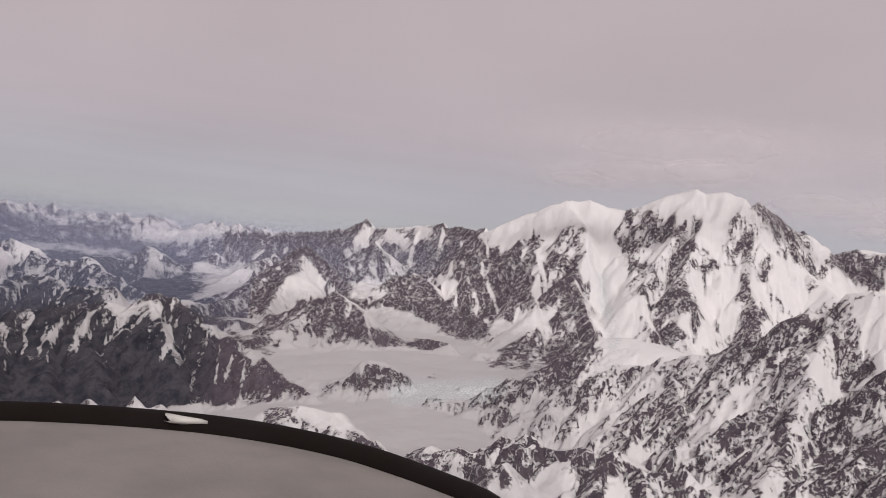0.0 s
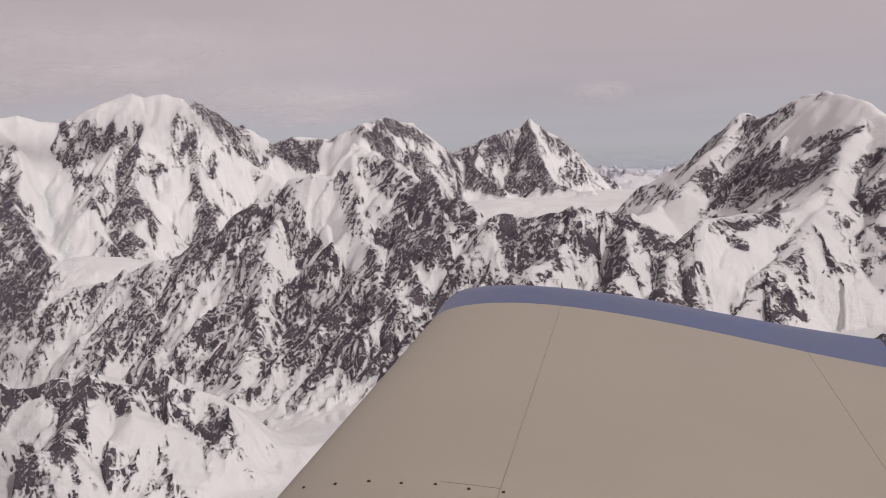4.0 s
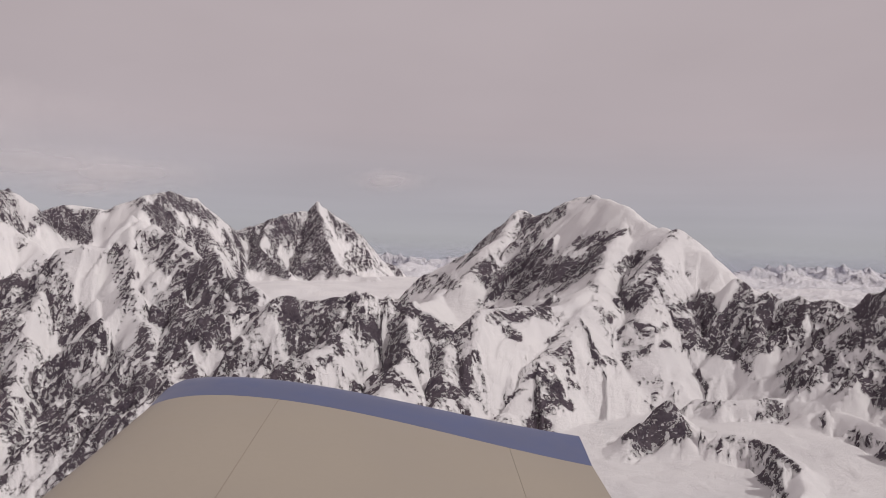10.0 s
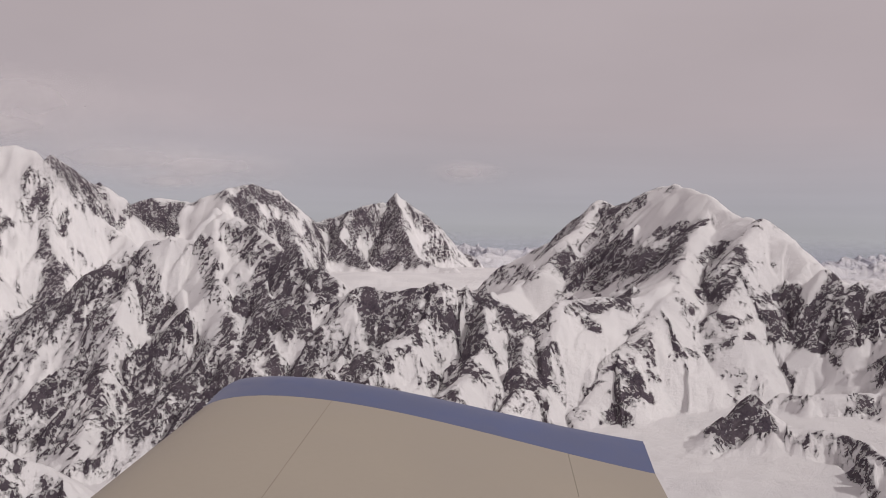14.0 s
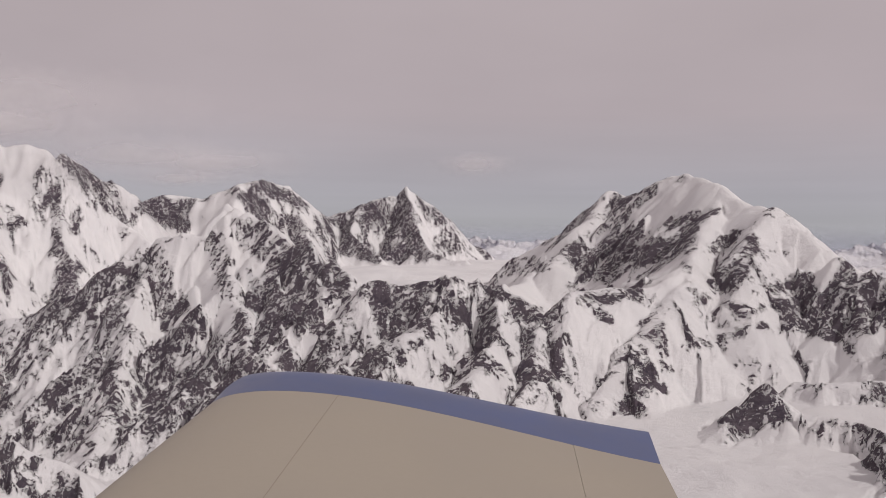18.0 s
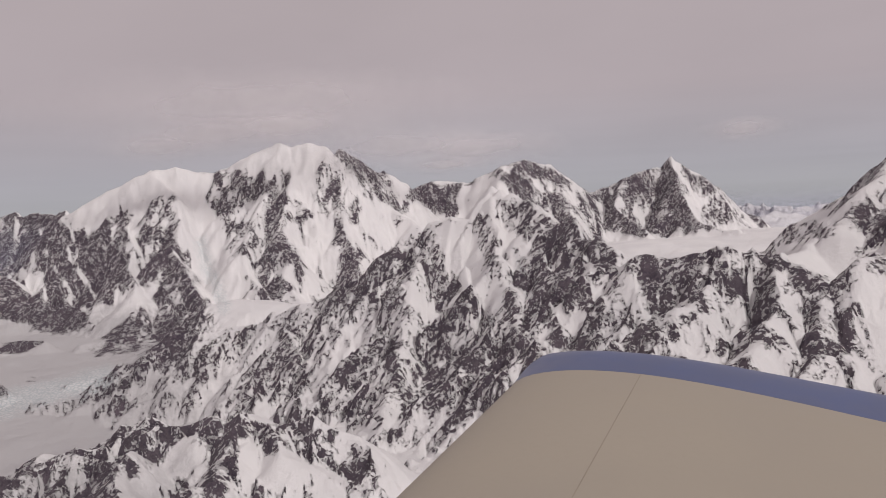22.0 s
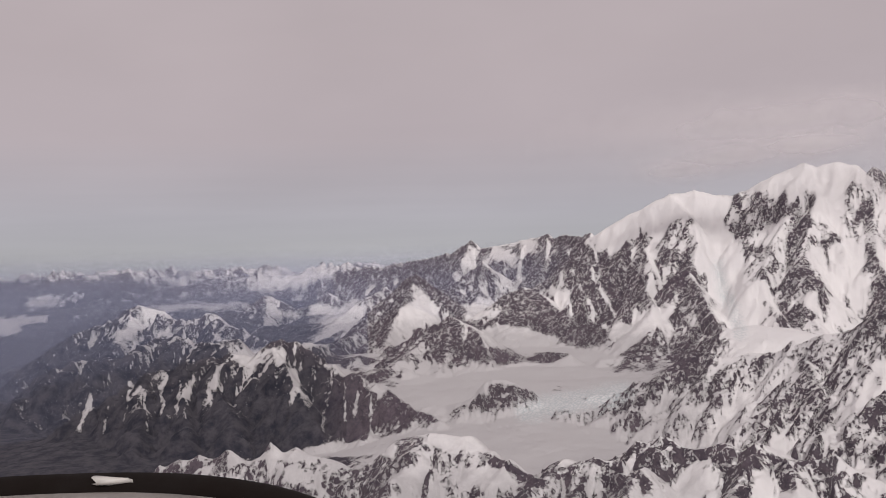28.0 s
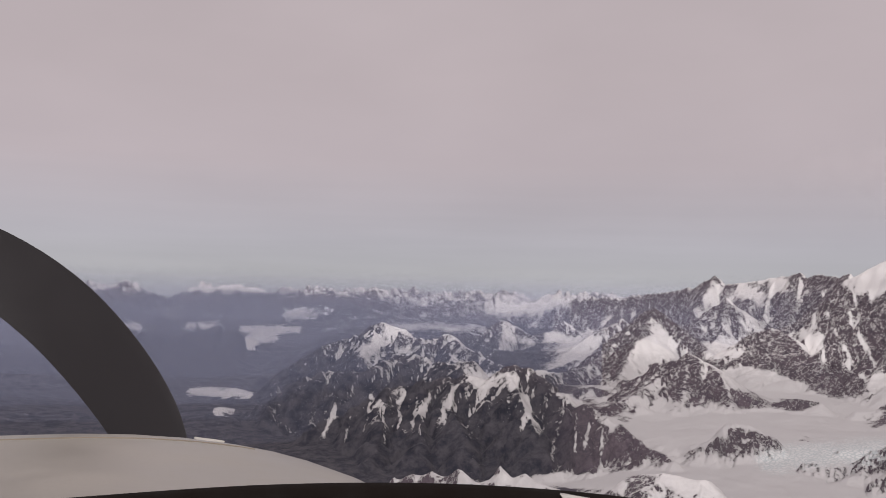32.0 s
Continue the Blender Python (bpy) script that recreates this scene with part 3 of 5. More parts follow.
SNOW_AND_CLIFFS += [
    (-30.1, 1.80, -29.3, 2.98, 0.28, 0.8),
    (-30.5, 0.44, -29.6, 1.61, 0.32, 0.9),
    (-29.9, -0.79, -29.6, -2.19, 0.28, 0.9),
    (-29.4, -1.51, -29.1, -3.25, 0.35, 0.9),
    (-29.3, 0.56, -27.2, 0.47, 0.21, 1.3),
    (-26.4, 2.18, -27.2, 1.17, 0.28, 0.8),
    (-26.2, 2.86, -26.5, 1.83, 0.25, 0.8),
    (-26.4, -0.26, -25.9, -1.67, 0.32, 0.9),
    (-26.2, -3.75, -25.3, -2.23, 0.39, 1.2),
    (-27.9, -2.97, -27.6, -4.02, 0.21, 0.7),
    (-26.2, 4.31, -24.5, 3.14, 0.28, 1.0),
    (-23.8, 2.94, -22.8, 2.89, 0.18, 1.0),
    (-25.3, 1.09, -25.7, 0.06, 0.28, 0.7),
    (-23.2, 1.52, -22.2, 0.60, 0.21, 0.5),
]
SNOW_AND_CLIFFS += [
    (-39.1, 0.98, -38.9, -0.36, 0.25, 0.7),
    (-37.8, -0.58, -36.4, 0.20, 0.28, 0.8),
    (-37.7, -2.42, -36.8, -1.13, 0.32, 0.9),
    (-36.5, -0.81, -35.6, -1.60, 0.32, 0.8),
    (-38.2, -3.22, -37.7, -2.42, 0.25, 0.8),
    (-35.2, -3.24, -35.1, -5.28, 0.46, 1.3),
    (-35.7, -3.72, -34.9, -4.61, 0.42, 1.2),
    (-37.4, -6.11, -35.3, -5.77, 0.49, 1.3),
    (-41.2, -7.16, -38.9, -6.65, 0.42, 1.3),
    (-40.0, -6.23, -38.7, -5.58, 0.39, 1.2),
    (-38.6, -7.01, -35.8, -6.30, 0.42, 1.2),
    (-42.1, -0.20, -40.6, -3.55, 0.28, 0.9),
    (-41.2, -0.24, -40.1, -3.26, 0.32, 0.9),
    (-43.0, -0.31, -41.4, -3.83, 0.32, 0.9),
]
SNOW_AND_CLIFFS += [
    (-43.9, -0.43, -42.5, -2.77, 0.32, 0.9),
    (-45.0, -0.21, -44.0, -2.03, 0.32, 0.9),
    (-40.2, -1.27, -40.0, -3.60, 0.28, 0.9),
    (-42.9, -4.04, -41.1, -5.47, 0.49, 1.1),
    (-44.9, -3.24, -43.0, -5.64, 0.49, 1.1),
    (-45.8, -3.18, -44.1, -5.22, 0.49, 1.0),
    (-45.7, -6.40, -43.9, -5.94, 0.35, 1.1),
    (-43.5, -0.77, -42.1, -3.61, 0.11, -0.7),
    (-42.5, -0.50, -40.9, -3.53, 0.11, -0.7),
    (-41.6, -1.85, -41.0, -3.36, 0.11, -0.7),
    (-45.1, -2.27, -44.1, -4.58, 0.11, -0.7),
    (-44.5, -1.99, -43.5, -4.15, 0.11, -0.6),
]
# the shoulder and the crest
SNOW_AND_CLIFFS += [
    (-21.3, 1.92, -19.7, 0.62, 0.56, 0.8),
    (-15.8, 2.33, -14.8, 1.22, 0.42, 0.9),
    (-14.9, 3.03, -12.1, 1.86, 0.31, 0.8),
    (-11.4, 0.94, -10.3, -1.13, 0.49, 0.7),
    (-12.3, -1.15, -10.1, -2.51, 0.56, 0.8),
    (-36.5, 2.58, -36.1, 1.86, 0.17, 0.9),
    (-38.3, 2.31, -38.0, 1.88, 0.14, 0.8),
    (-30.3, 3.32, -30.5, 2.11, 0.17, 0.8),
    (-32.3, 3.42, -32.1, 2.36, 0.17, 0.8),
    (-26.5, 4.43, -24.7, 3.36, 0.21, 0.8),
    (-25.9, -2.49, -25.4, -3.6, 0.42, 0.7),
    (-17.0, 0.12, -14.2, -1.14, 0.84, 0.4),
    (-15.7, -5.37, -15.4, -8.24, 0.63, 0.7),
    (-12.1, -2.46, -9.9, -2.96, 0.45, 0.6),
]
SNOW_AND_CLIFFS += [
    (-19.3, -1.46, -17.5, -4.82, 0.98, -1.0),
    (-17.3, 1.71, -19.3, -0.15, 0.77, -0.9),
    (-20.8, 2.66, -18.3, 3.24, 0.7, -1.0),
    (-16.3, 2.72, -15.9, 0.69, 0.63, -0.6),
    (-12.6, 2.3, -12.0, 0.06, 0.49, -0.5),
    (-24.8, -6.07, -27.8, -8.72, 0.91, -0.4),
    (-31.2, -7.15, -34.2, -10.08, 0.91, -0.5),
    (-20.7, -6.23, -19.4, -9.01, 0.63, -0.4),
    (-21.0, -2.73, -22.2, -6.66, 1.05, -0.3),
]
SNOW_AND_CLIFFS += [
    (-23.6, -8.05, -22.7, -11.54, 0.39, 0.8),
    (-25.4, -12.13, -22.8, -13.90, 0.46, 0.9),
    (-22.5, -5.51, -19.8, -8.24, 0.39, 0.9),
    (-21.1, -6.96, -18.1, -9.69, 0.46, 0.8),
    (-21.9, -8.83, -19.9, -10.99, 0.49, 0.7),
    (-19.6, -4.07, -17.9, -6.23, 0.35, 0.6),
    (-14.1, -6.37, -12.4, -8.14, 0.42, 0.9),
    (-14.3, -3.23, -12.6, -5.03, 0.35, 0.8),
    (-12.6, -4.34, -10.9, -5.78, 0.49, 1.0),
    (-12.8, -0.86, -9.8, -3.74, 0.32, 0.8),
    (-15.2, -0.75, -14.0, -3.25, 0.35, 0.8),
    (-22.2, -4.82, -20.6, -6.47, 0.32, -0.8),
    (-23.0, -3.21, -22.4, -4.29, 0.28, -0.5),
    (-25.5, -10.36, -23.7, -8.74, 0.32, -0.5),
]
SNOW_AND_CLIFFS += [
    (-26.7, -13.33, -24.9, -12.77, 0.49, -0.6),
    (-30.2, -7.66, -26.7, -5.81, 0.49, -0.3),
    (-17.3, -0.73, -14.9, -1.81, 0.46, -0.9),
    (-16.0, -2.12, -14.8, -6.35, 0.63, -0.9),
    (-12.2, -1.93, -10.9, -3.71, 0.25, -0.9),
    (-20.8, -0.86, -18.4, -1.66, 0.46, -0.8),
    (-18.0, 0.42, -16.5, 1.33, 0.46, -0.9),
    (-14.0, -4.98, -13.4, -5.87, 0.21, -0.5),
    (-21.8, 1.28, -20.7, 2.28, 0.35, 1.0),
    (-20.4, 1.57, -19.4, 0.48, 0.32, 1.0),
    (-16.2, 2.43, -14.8, 1.32, 0.35, 1.1),
    (-14.7, 2.71, -13.0, 2.27, 0.25, 0.9),
    (-11.2, -3.35, -12.1, -7.81, 0.32, -0.6),
    (-36.9, -7.82, -32.8, -6.11, 0.28, -0.4),
]
SNOW_AND_CLIFFS += [
    (-40.8, -10.05, -37.5, -8.42, 0.25, -0.7),
    (-39.6, -10.83, -35.6, -9.26, 0.28, -0.6),
    (-42.6, -8.89, -40.0, -7.86, 0.21, 0.8),
    (-41.4, -9.66, -38.2, -8.69, 0.21, 0.7),
    (-44.5, -11.03, -42.3, -9.72, 0.21, 0.8),
]
# the buttress and the pointed peak
SNOW_AND_CLIFFS += [
    (-2.0, -7.44, 0.1, -8.43, 0.49, 1.0),
    (-2.0, -5.37, 0.4, -6.71, 0.32, 0.7),
    (0.4, -4.98, 2.5, -4.59, 0.42, 0.8),
    (1.2, -8.75, 3.6, -8.34, 0.42, 1.0),
    (3.6, -6.63, 5.3, -5.90, 0.35, 0.8),
    (-0.7, -3.26, 1.4, -4.27, 0.32, 0.7),
    (-7.7, -3.35, -3.1, -2.95, 0.32, 1.1),
    (-3.5, -4.00, -2.6, -5.03, 0.42, 1.0),
    (-5.9, -4.03, -4.1, -6.44, 0.42, 0.8),
    (-5.5, -6.80, -4.5, -6.10, 0.32, 1.0),
    (-3.7, -8.50, -2.6, -8.14, 0.35, 1.0),
    (-12.4, -6.13, -11.1, -5.79, 0.35, 0.9),
    (-10.1, -3.37, -12.5, -3.39, 0.32, 1.0),
    (-10.4, -1.99, -9.7, -3.37, 0.32, 1.0),
]
SNOW_AND_CLIFFS += [
    (-12.5, -2.70, -11.1, -2.00, 0.25, 0.8),
    (-8.4, -2.49, -7.3, -2.65, 0.28, 1.2),
    (-15.8, -4.08, -13.5, -4.08, 0.46, 1.1),
    (-15.1, -6.79, -13.8, -4.08, 0.32, 1.0),
    (-13.5, -2.02, -11.8, 0.07, 0.35, 0.8),
    (-17.9, -0.36, -16.5, -1.70, 0.32, 0.9),
    (-15.9, 0.35, -13.2, 0.74, 0.28, 0.8),
    (-13.4, -8.15, -10.4, -7.67, 0.28, 1.0),
    (-9.0, -6.82, -6.2, -7.83, 0.25, 0.6),
    (-13.1, -6.80, -9.0, -5.09, 0.77, -0.8),
    (-9.0, -4.06, -8.3, -6.13, 0.49, -0.8),
    (-15.2, -1.69, -14.2, -3.39, 0.32, -0.9),
    (-18.8, -0.04, -16.9, 0.33, 0.42, -1.0),
    (-9.4, -0.24, -8.4, 0.47, 0.28, 0.9),
]
SNOW_AND_CLIFFS += [
    (-7.7, -0.92, -6.3, -1.25, 0.35, 1.0),
    (-8.8, 0.81, -6.7, 1.54, 0.28, 0.7),
    (-5.6, 0.51, -6.0, 1.90, 0.32, 0.8),
    (-4.2, 1.58, -3.5, -0.51, 0.28, 0.6),
    (-5.7, 2.33, -6.0, 2.88, 0.25, -1.2),
    (-9.8, -1.64, -7.7, -2.31, 0.35, -1.0),
    (-4.9, 0.17, -3.5, 0.54, 0.21, -0.8),
    (-9.4, -0.76, -9.1, 0.46, 0.11, -0.8),
    (-8.4, -0.40, -7.7, 0.83, 0.11, -0.8),
    (-7.0, -2.65, -3.5, -1.91, 0.35, -0.9),
    (-0.4, -1.16, 2.1, -0.77, 0.42, -1.0),
    (-21.1, 0.93, -21.7, 1.24, 0.28, 1.0),
    (-20.1, 1.28, -19.2, -0.04, 0.32, 1.0),
    (-15.9, 2.05, -14.6, 0.71, 0.35, 1.1),
]
SNOW_AND_CLIFFS += [
    (-15.3, 2.75, -13.2, 2.46, 0.21, 0.9),
    (-12.9, 2.12, -12.2, 1.44, 0.25, 0.9),
    (-18.5, 1.32, -16.6, 1.70, 0.39, -1.0),
    (-22.3, -0.75, -20.4, -0.06, 0.42, -0.8),
    (-24.8, 1.17, -22.3, -0.42, 0.49, -0.6),
]
# the dome and the cliffs below it
SNOW_AND_CLIFFS += [
    (8.9, 1.40, 11.5, 2.78, 0.84, -1.0),
    (10.9, 2.44, 12.9, 2.61, 0.63, -0.9),
    (13.8, 1.61, 15.8, 0.79, 0.56, -0.9),
    (12.2, 0.41, 14.2, 1.11, 0.56, -0.9),
    (17.0, -0.18, 19.2, -1.77, 0.63, -1.0),
    (16.1, -1.52, 18.6, -2.11, 0.42, -0.9),
    (16.7, 0.47, 18.0, -0.50, 0.49, -0.9),
    (1.4, -1.83, 4.8, 0.31, 0.32, -0.5),
    (0.4, -2.89, 3.5, -2.49, 0.49, -0.9),
    (4.9, -3.15, 8.6, -2.55, 0.18, -1.1),
    (8.6, -2.55, 11.6, -0.95, 0.21, -1.1),
    (11.3, -3.67, 14.9, -4.88, 0.32, -0.6),
    (4.9, -6.60, 7.6, -4.80, 0.56, -1.0),
    (5.9, -5.20, 5.0, -7.96, 0.42, -0.9),
]
SNOW_AND_CLIFFS += [
    (12.0, -8.33, 10.1, -11.08, 0.88, -1.0),
    (11.7, -8.02, 14.9, -6.20, 0.49, -0.9),
    (15.5, -6.00, 19.6, -6.59, 0.49, -0.9),
    (11.4, -11.65, 15.0, -12.36, 0.88, -1.0),
    (20.5, -7.80, 22.8, -5.76, 0.56, -0.8),
    (0.4, -8.08, -0.9, -9.48, 0.49, -0.9),
    (3.2, -3.19, 0.7, -3.93, 0.56, -0.8),
    (5.5, 1.02, 6.9, 2.41, 0.28, 0.9),
    (5.2, 0.32, 4.2, -0.74, 0.28, 0.8),
    (7.2, 1.73, 8.2, 2.08, 0.21, 0.6),
    (8.6, 1.05, 7.9, 0.01, 0.32, 1.0),
    (7.9, -1.36, 10.6, -0.29, 0.39, 1.2),
    (8.9, -1.00, 11.3, 0.40, 0.35, 1.2),
    (9.9, 0.73, 11.6, 1.42, 0.21, 1.2),
]
SNOW_AND_CLIFFS += [
    (11.3, 0.40, 12.9, 1.94, 0.21, 1.1),
    (6.9, 0.34, 4.9, -1.42, 0.25, 0.8),
    (7.6, 0.70, 6.2, -1.05, 0.21, 0.7),
    (4.2, -1.78, 6.6, -1.04, 0.21, 0.8),
    (4.9, -2.46, 6.9, -2.07, 0.25, 0.9),
    (4.9, -3.84, 8.3, -3.42, 0.39, 1.3),
    (5.9, -4.51, 6.6, -5.00, 0.32, 1.2),
    (10.9, -1.64, 11.5, -2.99, 0.32, 1.0),
    (12.0, -3.65, 14.5, -1.56, 0.42, 1.0),
    (14.2, -1.57, 14.8, 0.11, 0.35, 1.1),
    (14.8, 0.78, 15.8, 1.29, 0.25, 1.1),
    (12.6, -0.59, 13.9, 0.44, 0.25, 0.8),
    (13.9, -3.92, 14.6, -4.89, 0.32, 0.9),
    (11.6, -3.66, 12.6, -4.13, 0.32, 0.9),
]
SNOW_AND_CLIFFS += [
    (14.9, -4.22, 17.1, -3.80, 0.39, 1.0),
    (16.1, -2.85, 18.0, -2.46, 0.32, 0.9),
    (17.1, -4.78, 19.2, -5.33, 0.42, 1.1),
    (18.6, -3.41, 19.8, -1.43, 0.39, 1.1),
    (19.2, -5.33, 21.0, -3.96, 0.42, 0.9),
    (19.8, -2.08, 21.3, -3.31, 0.42, 0.8),
    (17.7, -3.78, 19.5, -4.35, 0.42, 1.0),
    (15.2, -5.20, 16.5, -5.47, 0.25, 0.8),
    (20.1, -6.24, 20.7, -7.15, 0.28, 0.8),
    (9.3, -5.77, 10.0, -7.76, 0.46, 1.0),
    (8.4, -7.16, 9.4, -9.13, 0.42, 1.0),
    (5.7, -10.30, 8.4, -10.51, 0.46, 1.2),
    (7.0, -10.91, 8.7, -8.83, 0.42, 1.1),
    (5.3, -9.30, 7.7, -7.19, 0.28, 0.7),
]
SNOW_AND_CLIFFS += [
    (11.0, -6.38, 13.0, -5.63, 0.35, 0.9),
    (11.4, -7.70, 12.3, -7.98, 0.28, 1.0),
    (9.7, -9.11, 10.4, -9.74, 0.28, 1.0),
    (8.3, -5.12, 10.6, -4.03, 0.28, 0.5),
]
# the cirque
SNOW_AND_CLIFFS += [
    (14.8, -8.51, 16.2, -10.56, 0.46, 1.2),
    (13.1, -12.31, 14.5, -10.58, 0.32, 1.2),
    (16.5, -10.55, 19.2, -11.52, 0.25, 1.2),
    (19.6, -11.51, 21.3, -12.12, 0.28, 1.2),
    (21.3, -12.46, 22.6, -14.06, 0.42, 1.3),
    (22.6, -13.73, 22.5, -16.69, 0.42, 1.3),
    (21.0, -15.46, 22.0, -17.37, 0.42, 1.2),
    (20.0, -15.51, 20.3, -14.50, 0.25, 1.1),
    (17.9, -19.24, 20.3, -18.12, 0.32, 1.2),
    (14.6, -13.66, 14.8, -15.02, 0.18, 1.2),
    (21.2, -5.07, 22.7, -3.39, 0.49, 0.7),
    (21.5, -6.74, 24.4, -5.71, 0.56, 1.0),
    (23.7, -4.06, 27.2, -7.29, 0.32, 0.6),
    (26.4, -2.42, 28.8, -1.80, 0.42, 1.0),
]
SNOW_AND_CLIFFS += [
    (26.8, -3.72, 30.1, -4.34, 0.63, 0.8),
    (25.9, -6.34, 27.8, -7.92, 0.42, 1.0),
    (28.9, -5.63, 30.7, -6.54, 0.49, 0.9),
    (20.9, -8.10, 22.2, -8.41, 0.32, 1.0),
    (19.9, -8.79, 21.5, -9.10, 0.25, 1.0),
    (21.6, -10.44, 23.2, -11.71, 0.21, 1.0),
    (24.1, -9.69, 27.3, -10.54, 0.18, 1.0),
    (27.3, -10.86, 31.1, -11.89, 0.32, 1.1),
    (30.3, -12.58, 30.2, -16.97, 0.35, 1.0),
    (28.8, -19.91, 31.1, -18.10, 0.46, 1.1),
    (16.2, -12.27, 18.9, -15.22, 1.05, -1.0),
    (24.2, -12.98, 26.2, -18.00, 1.75, -1.0),
    (22.8, -8.06, 29.0, -8.84, 0.70, -0.9),
    (19.5, -6.43, 20.2, -8.45, 0.49, -0.8),
]
SNOW_AND_CLIFFS += [
    (23.4, -3.39, 25.9, -5.69, 0.18, -0.8),
    (25.9, -3.40, 28.4, -6.29, 0.14, -0.8),
]
SNOW_AND_CLIFFS += [
    (-31.6, 4.15, -28.9, 4.54, 0.56, -0.9),
    (-30.3, 3.18, -29.4, 3.94, 0.42, -0.7),
    (-29.4, 2.29, -28.4, 1.74, 0.35, -0.5),
    (9.6, 1.92, 12.9, 2.45, 0.49, -0.9),
    (9.9, 2.94, 13.2, 2.28, 0.49, -0.8),
]
SNOW_AND_CLIFFS += [
    (-25.5, 3.18, -21.5, -0.48, 0.91, 0.4),
    (-25.0, -0.32, -23.0, -2.16, 0.63, 0.35),
    (-28.6, -2.93, -26.6, -4.43, 0.49, 0.4),
]
# the near ridge
SNOW_AND_CLIFFS += [
    (-38.2, -13.47, -36.9, -11.80, 0.46, 1.0),
    (-36.9, -11.80, -34.4, -11.75, 0.39, 1.0),
    (-32.3, -12.13, -31.1, -12.65, 0.39, 1.0),
    (-30.5, -11.99, -28.8, -12.99, 0.46, 1.0),
    (-40.2, -13.25, -38.6, -12.53, 0.35, -0.7),
    (-34.1, -13.20, -32.0, -13.03, 0.49, -0.9),
    (-58.8, -13.14, -56.3, -12.85, 0.21, 0.8),
    (-57.4, -13.82, -57.0, -12.84, 0.32, 0.8),
    (-53.5, -11.88, -51.8, -11.35, 0.25, 0.8),
    (-48.7, -12.20, -46.3, -13.40, 0.25, 1.0),
    (-61.9, -12.38, -59.8, -13.11, 0.53, -0.9),
    (-54.9, -13.20, -52.5, -12.88, 0.35, -0.8),
    (-50.8, -13.21, -48.0, -13.18, 0.46, -0.8),
    (-44.6, -13.68, -42.2, -13.27, 0.28, 0.5),
]
SNOW_AND_CLIFFS += [
    (-67.9, -12.10, -65.9, -11.75, 0.21, 0.7),
    (-64.9, -12.26, -62.9, -11.45, 0.25, 0.7),
    (-40.3, -14.77, -38.8, -12.01, 0.63, 0.9),
    (-34.8, -15.39, -33.2, -12.21, 0.60, 1.0),
    (-32.9, -12.22, -29.8, -13.28, 0.49, 0.9),
    (-37.9, -14.39, -36.0, -12.80, 0.70, -0.9),
    (-32.0, -15.06, -29.9, -14.75, 0.56, -0.9),
    (-28.8, -13.78, -25.2, -15.38, 0.32, 0.9),
    (-42.7, -12.98, -41.7, -14.37, 0.35, -0.6),
    (-47.3, -14.70, -44.5, -13.03, 0.32, 0.7),
]
SNOW_AND_CLIFFS += [
    (-36.8, -13.27, -35.4, -14.98, 0.84, -0.8),
    (-31.6, -14.41, -29.9, -15.08, 0.70, -0.8),
    (-42.7, -12.98, -42.4, -14.66, 0.49, -0.7),
    (-50.3, -13.39, -48.0, -13.60, 0.49, -0.7),
    (-27.8, -14.76, -25.9, -15.71, 0.28, 0.8),
]
# the valleys and their lakes
SNOW_AND_CLIFFS += [
    (-63.6, -5.68, -61.6, -5.54, 0.49, -1.6),
    (-66.9, -7.34, -67.9, -8.91, 0.24, -1.0),
    (-65.3, -6.77, -66.0, -8.72, 0.21, -0.9),
    (-60.6, -6.68, -59.8, -8.75, 0.21, -0.9),
    (-69.5, -7.16, -70.0, -8.43, 0.21, -0.9),
    (-54.3, -3.47, -52.1, -3.01, 0.56, -0.8),
    (-48.3, -4.68, -46.3, -5.07, 0.63, -1.0),
    (-49.3, -0.19, -46.1, 0.49, 0.49, -0.9),
    (-62.8, -1.11, -58.4, -0.73, 0.38, -1.2),
    (-59.1, -3.31, -57.4, -3.89, 0.49, -0.8),
    (-69.0, -2.49, -63.4, -2.6, 0.31, -1.8),
    (-77.9, -2.82, -74.6, -2.77, 0.21, -2.2),
    (-77.4, -3.39, -76.1, -3.27, 0.31, -2.2),
    (-77.6, -3.94, -77.2, -3.8, 0.17, -2.0),
]
SNOW_AND_CLIFFS += [
    (-75.4, -1.72, -72.5, -1.59, 0.24, -1.8),
    (-75.3, -2.13, -73.6, -1.96, 0.17, -1.6),
    (-80.8, -6.49, -77.6, -6.67, 0.28, -2.2),
    (-79.3, -7.66, -78.5, -7.67, 0.21, -2.2),
    (-82.3, -0.26, -75.0, -0.02, 0.38, -1.3),
    (-81.2, -2.7, -79.3, -2.4, 0.17, -1.2),
    (-86.0, -2.81, -84.0, -2.73, 0.24, -1.6),
    (-51.6, -8.39, -43.9, -6.83, 0.98, -0.9),
    (-45.2, -3.71, -43.4, -0.97, 0.42, -0.5),
    (-67.9, -9.56, -59.3, -8.78, 1.75, 0.35),
]
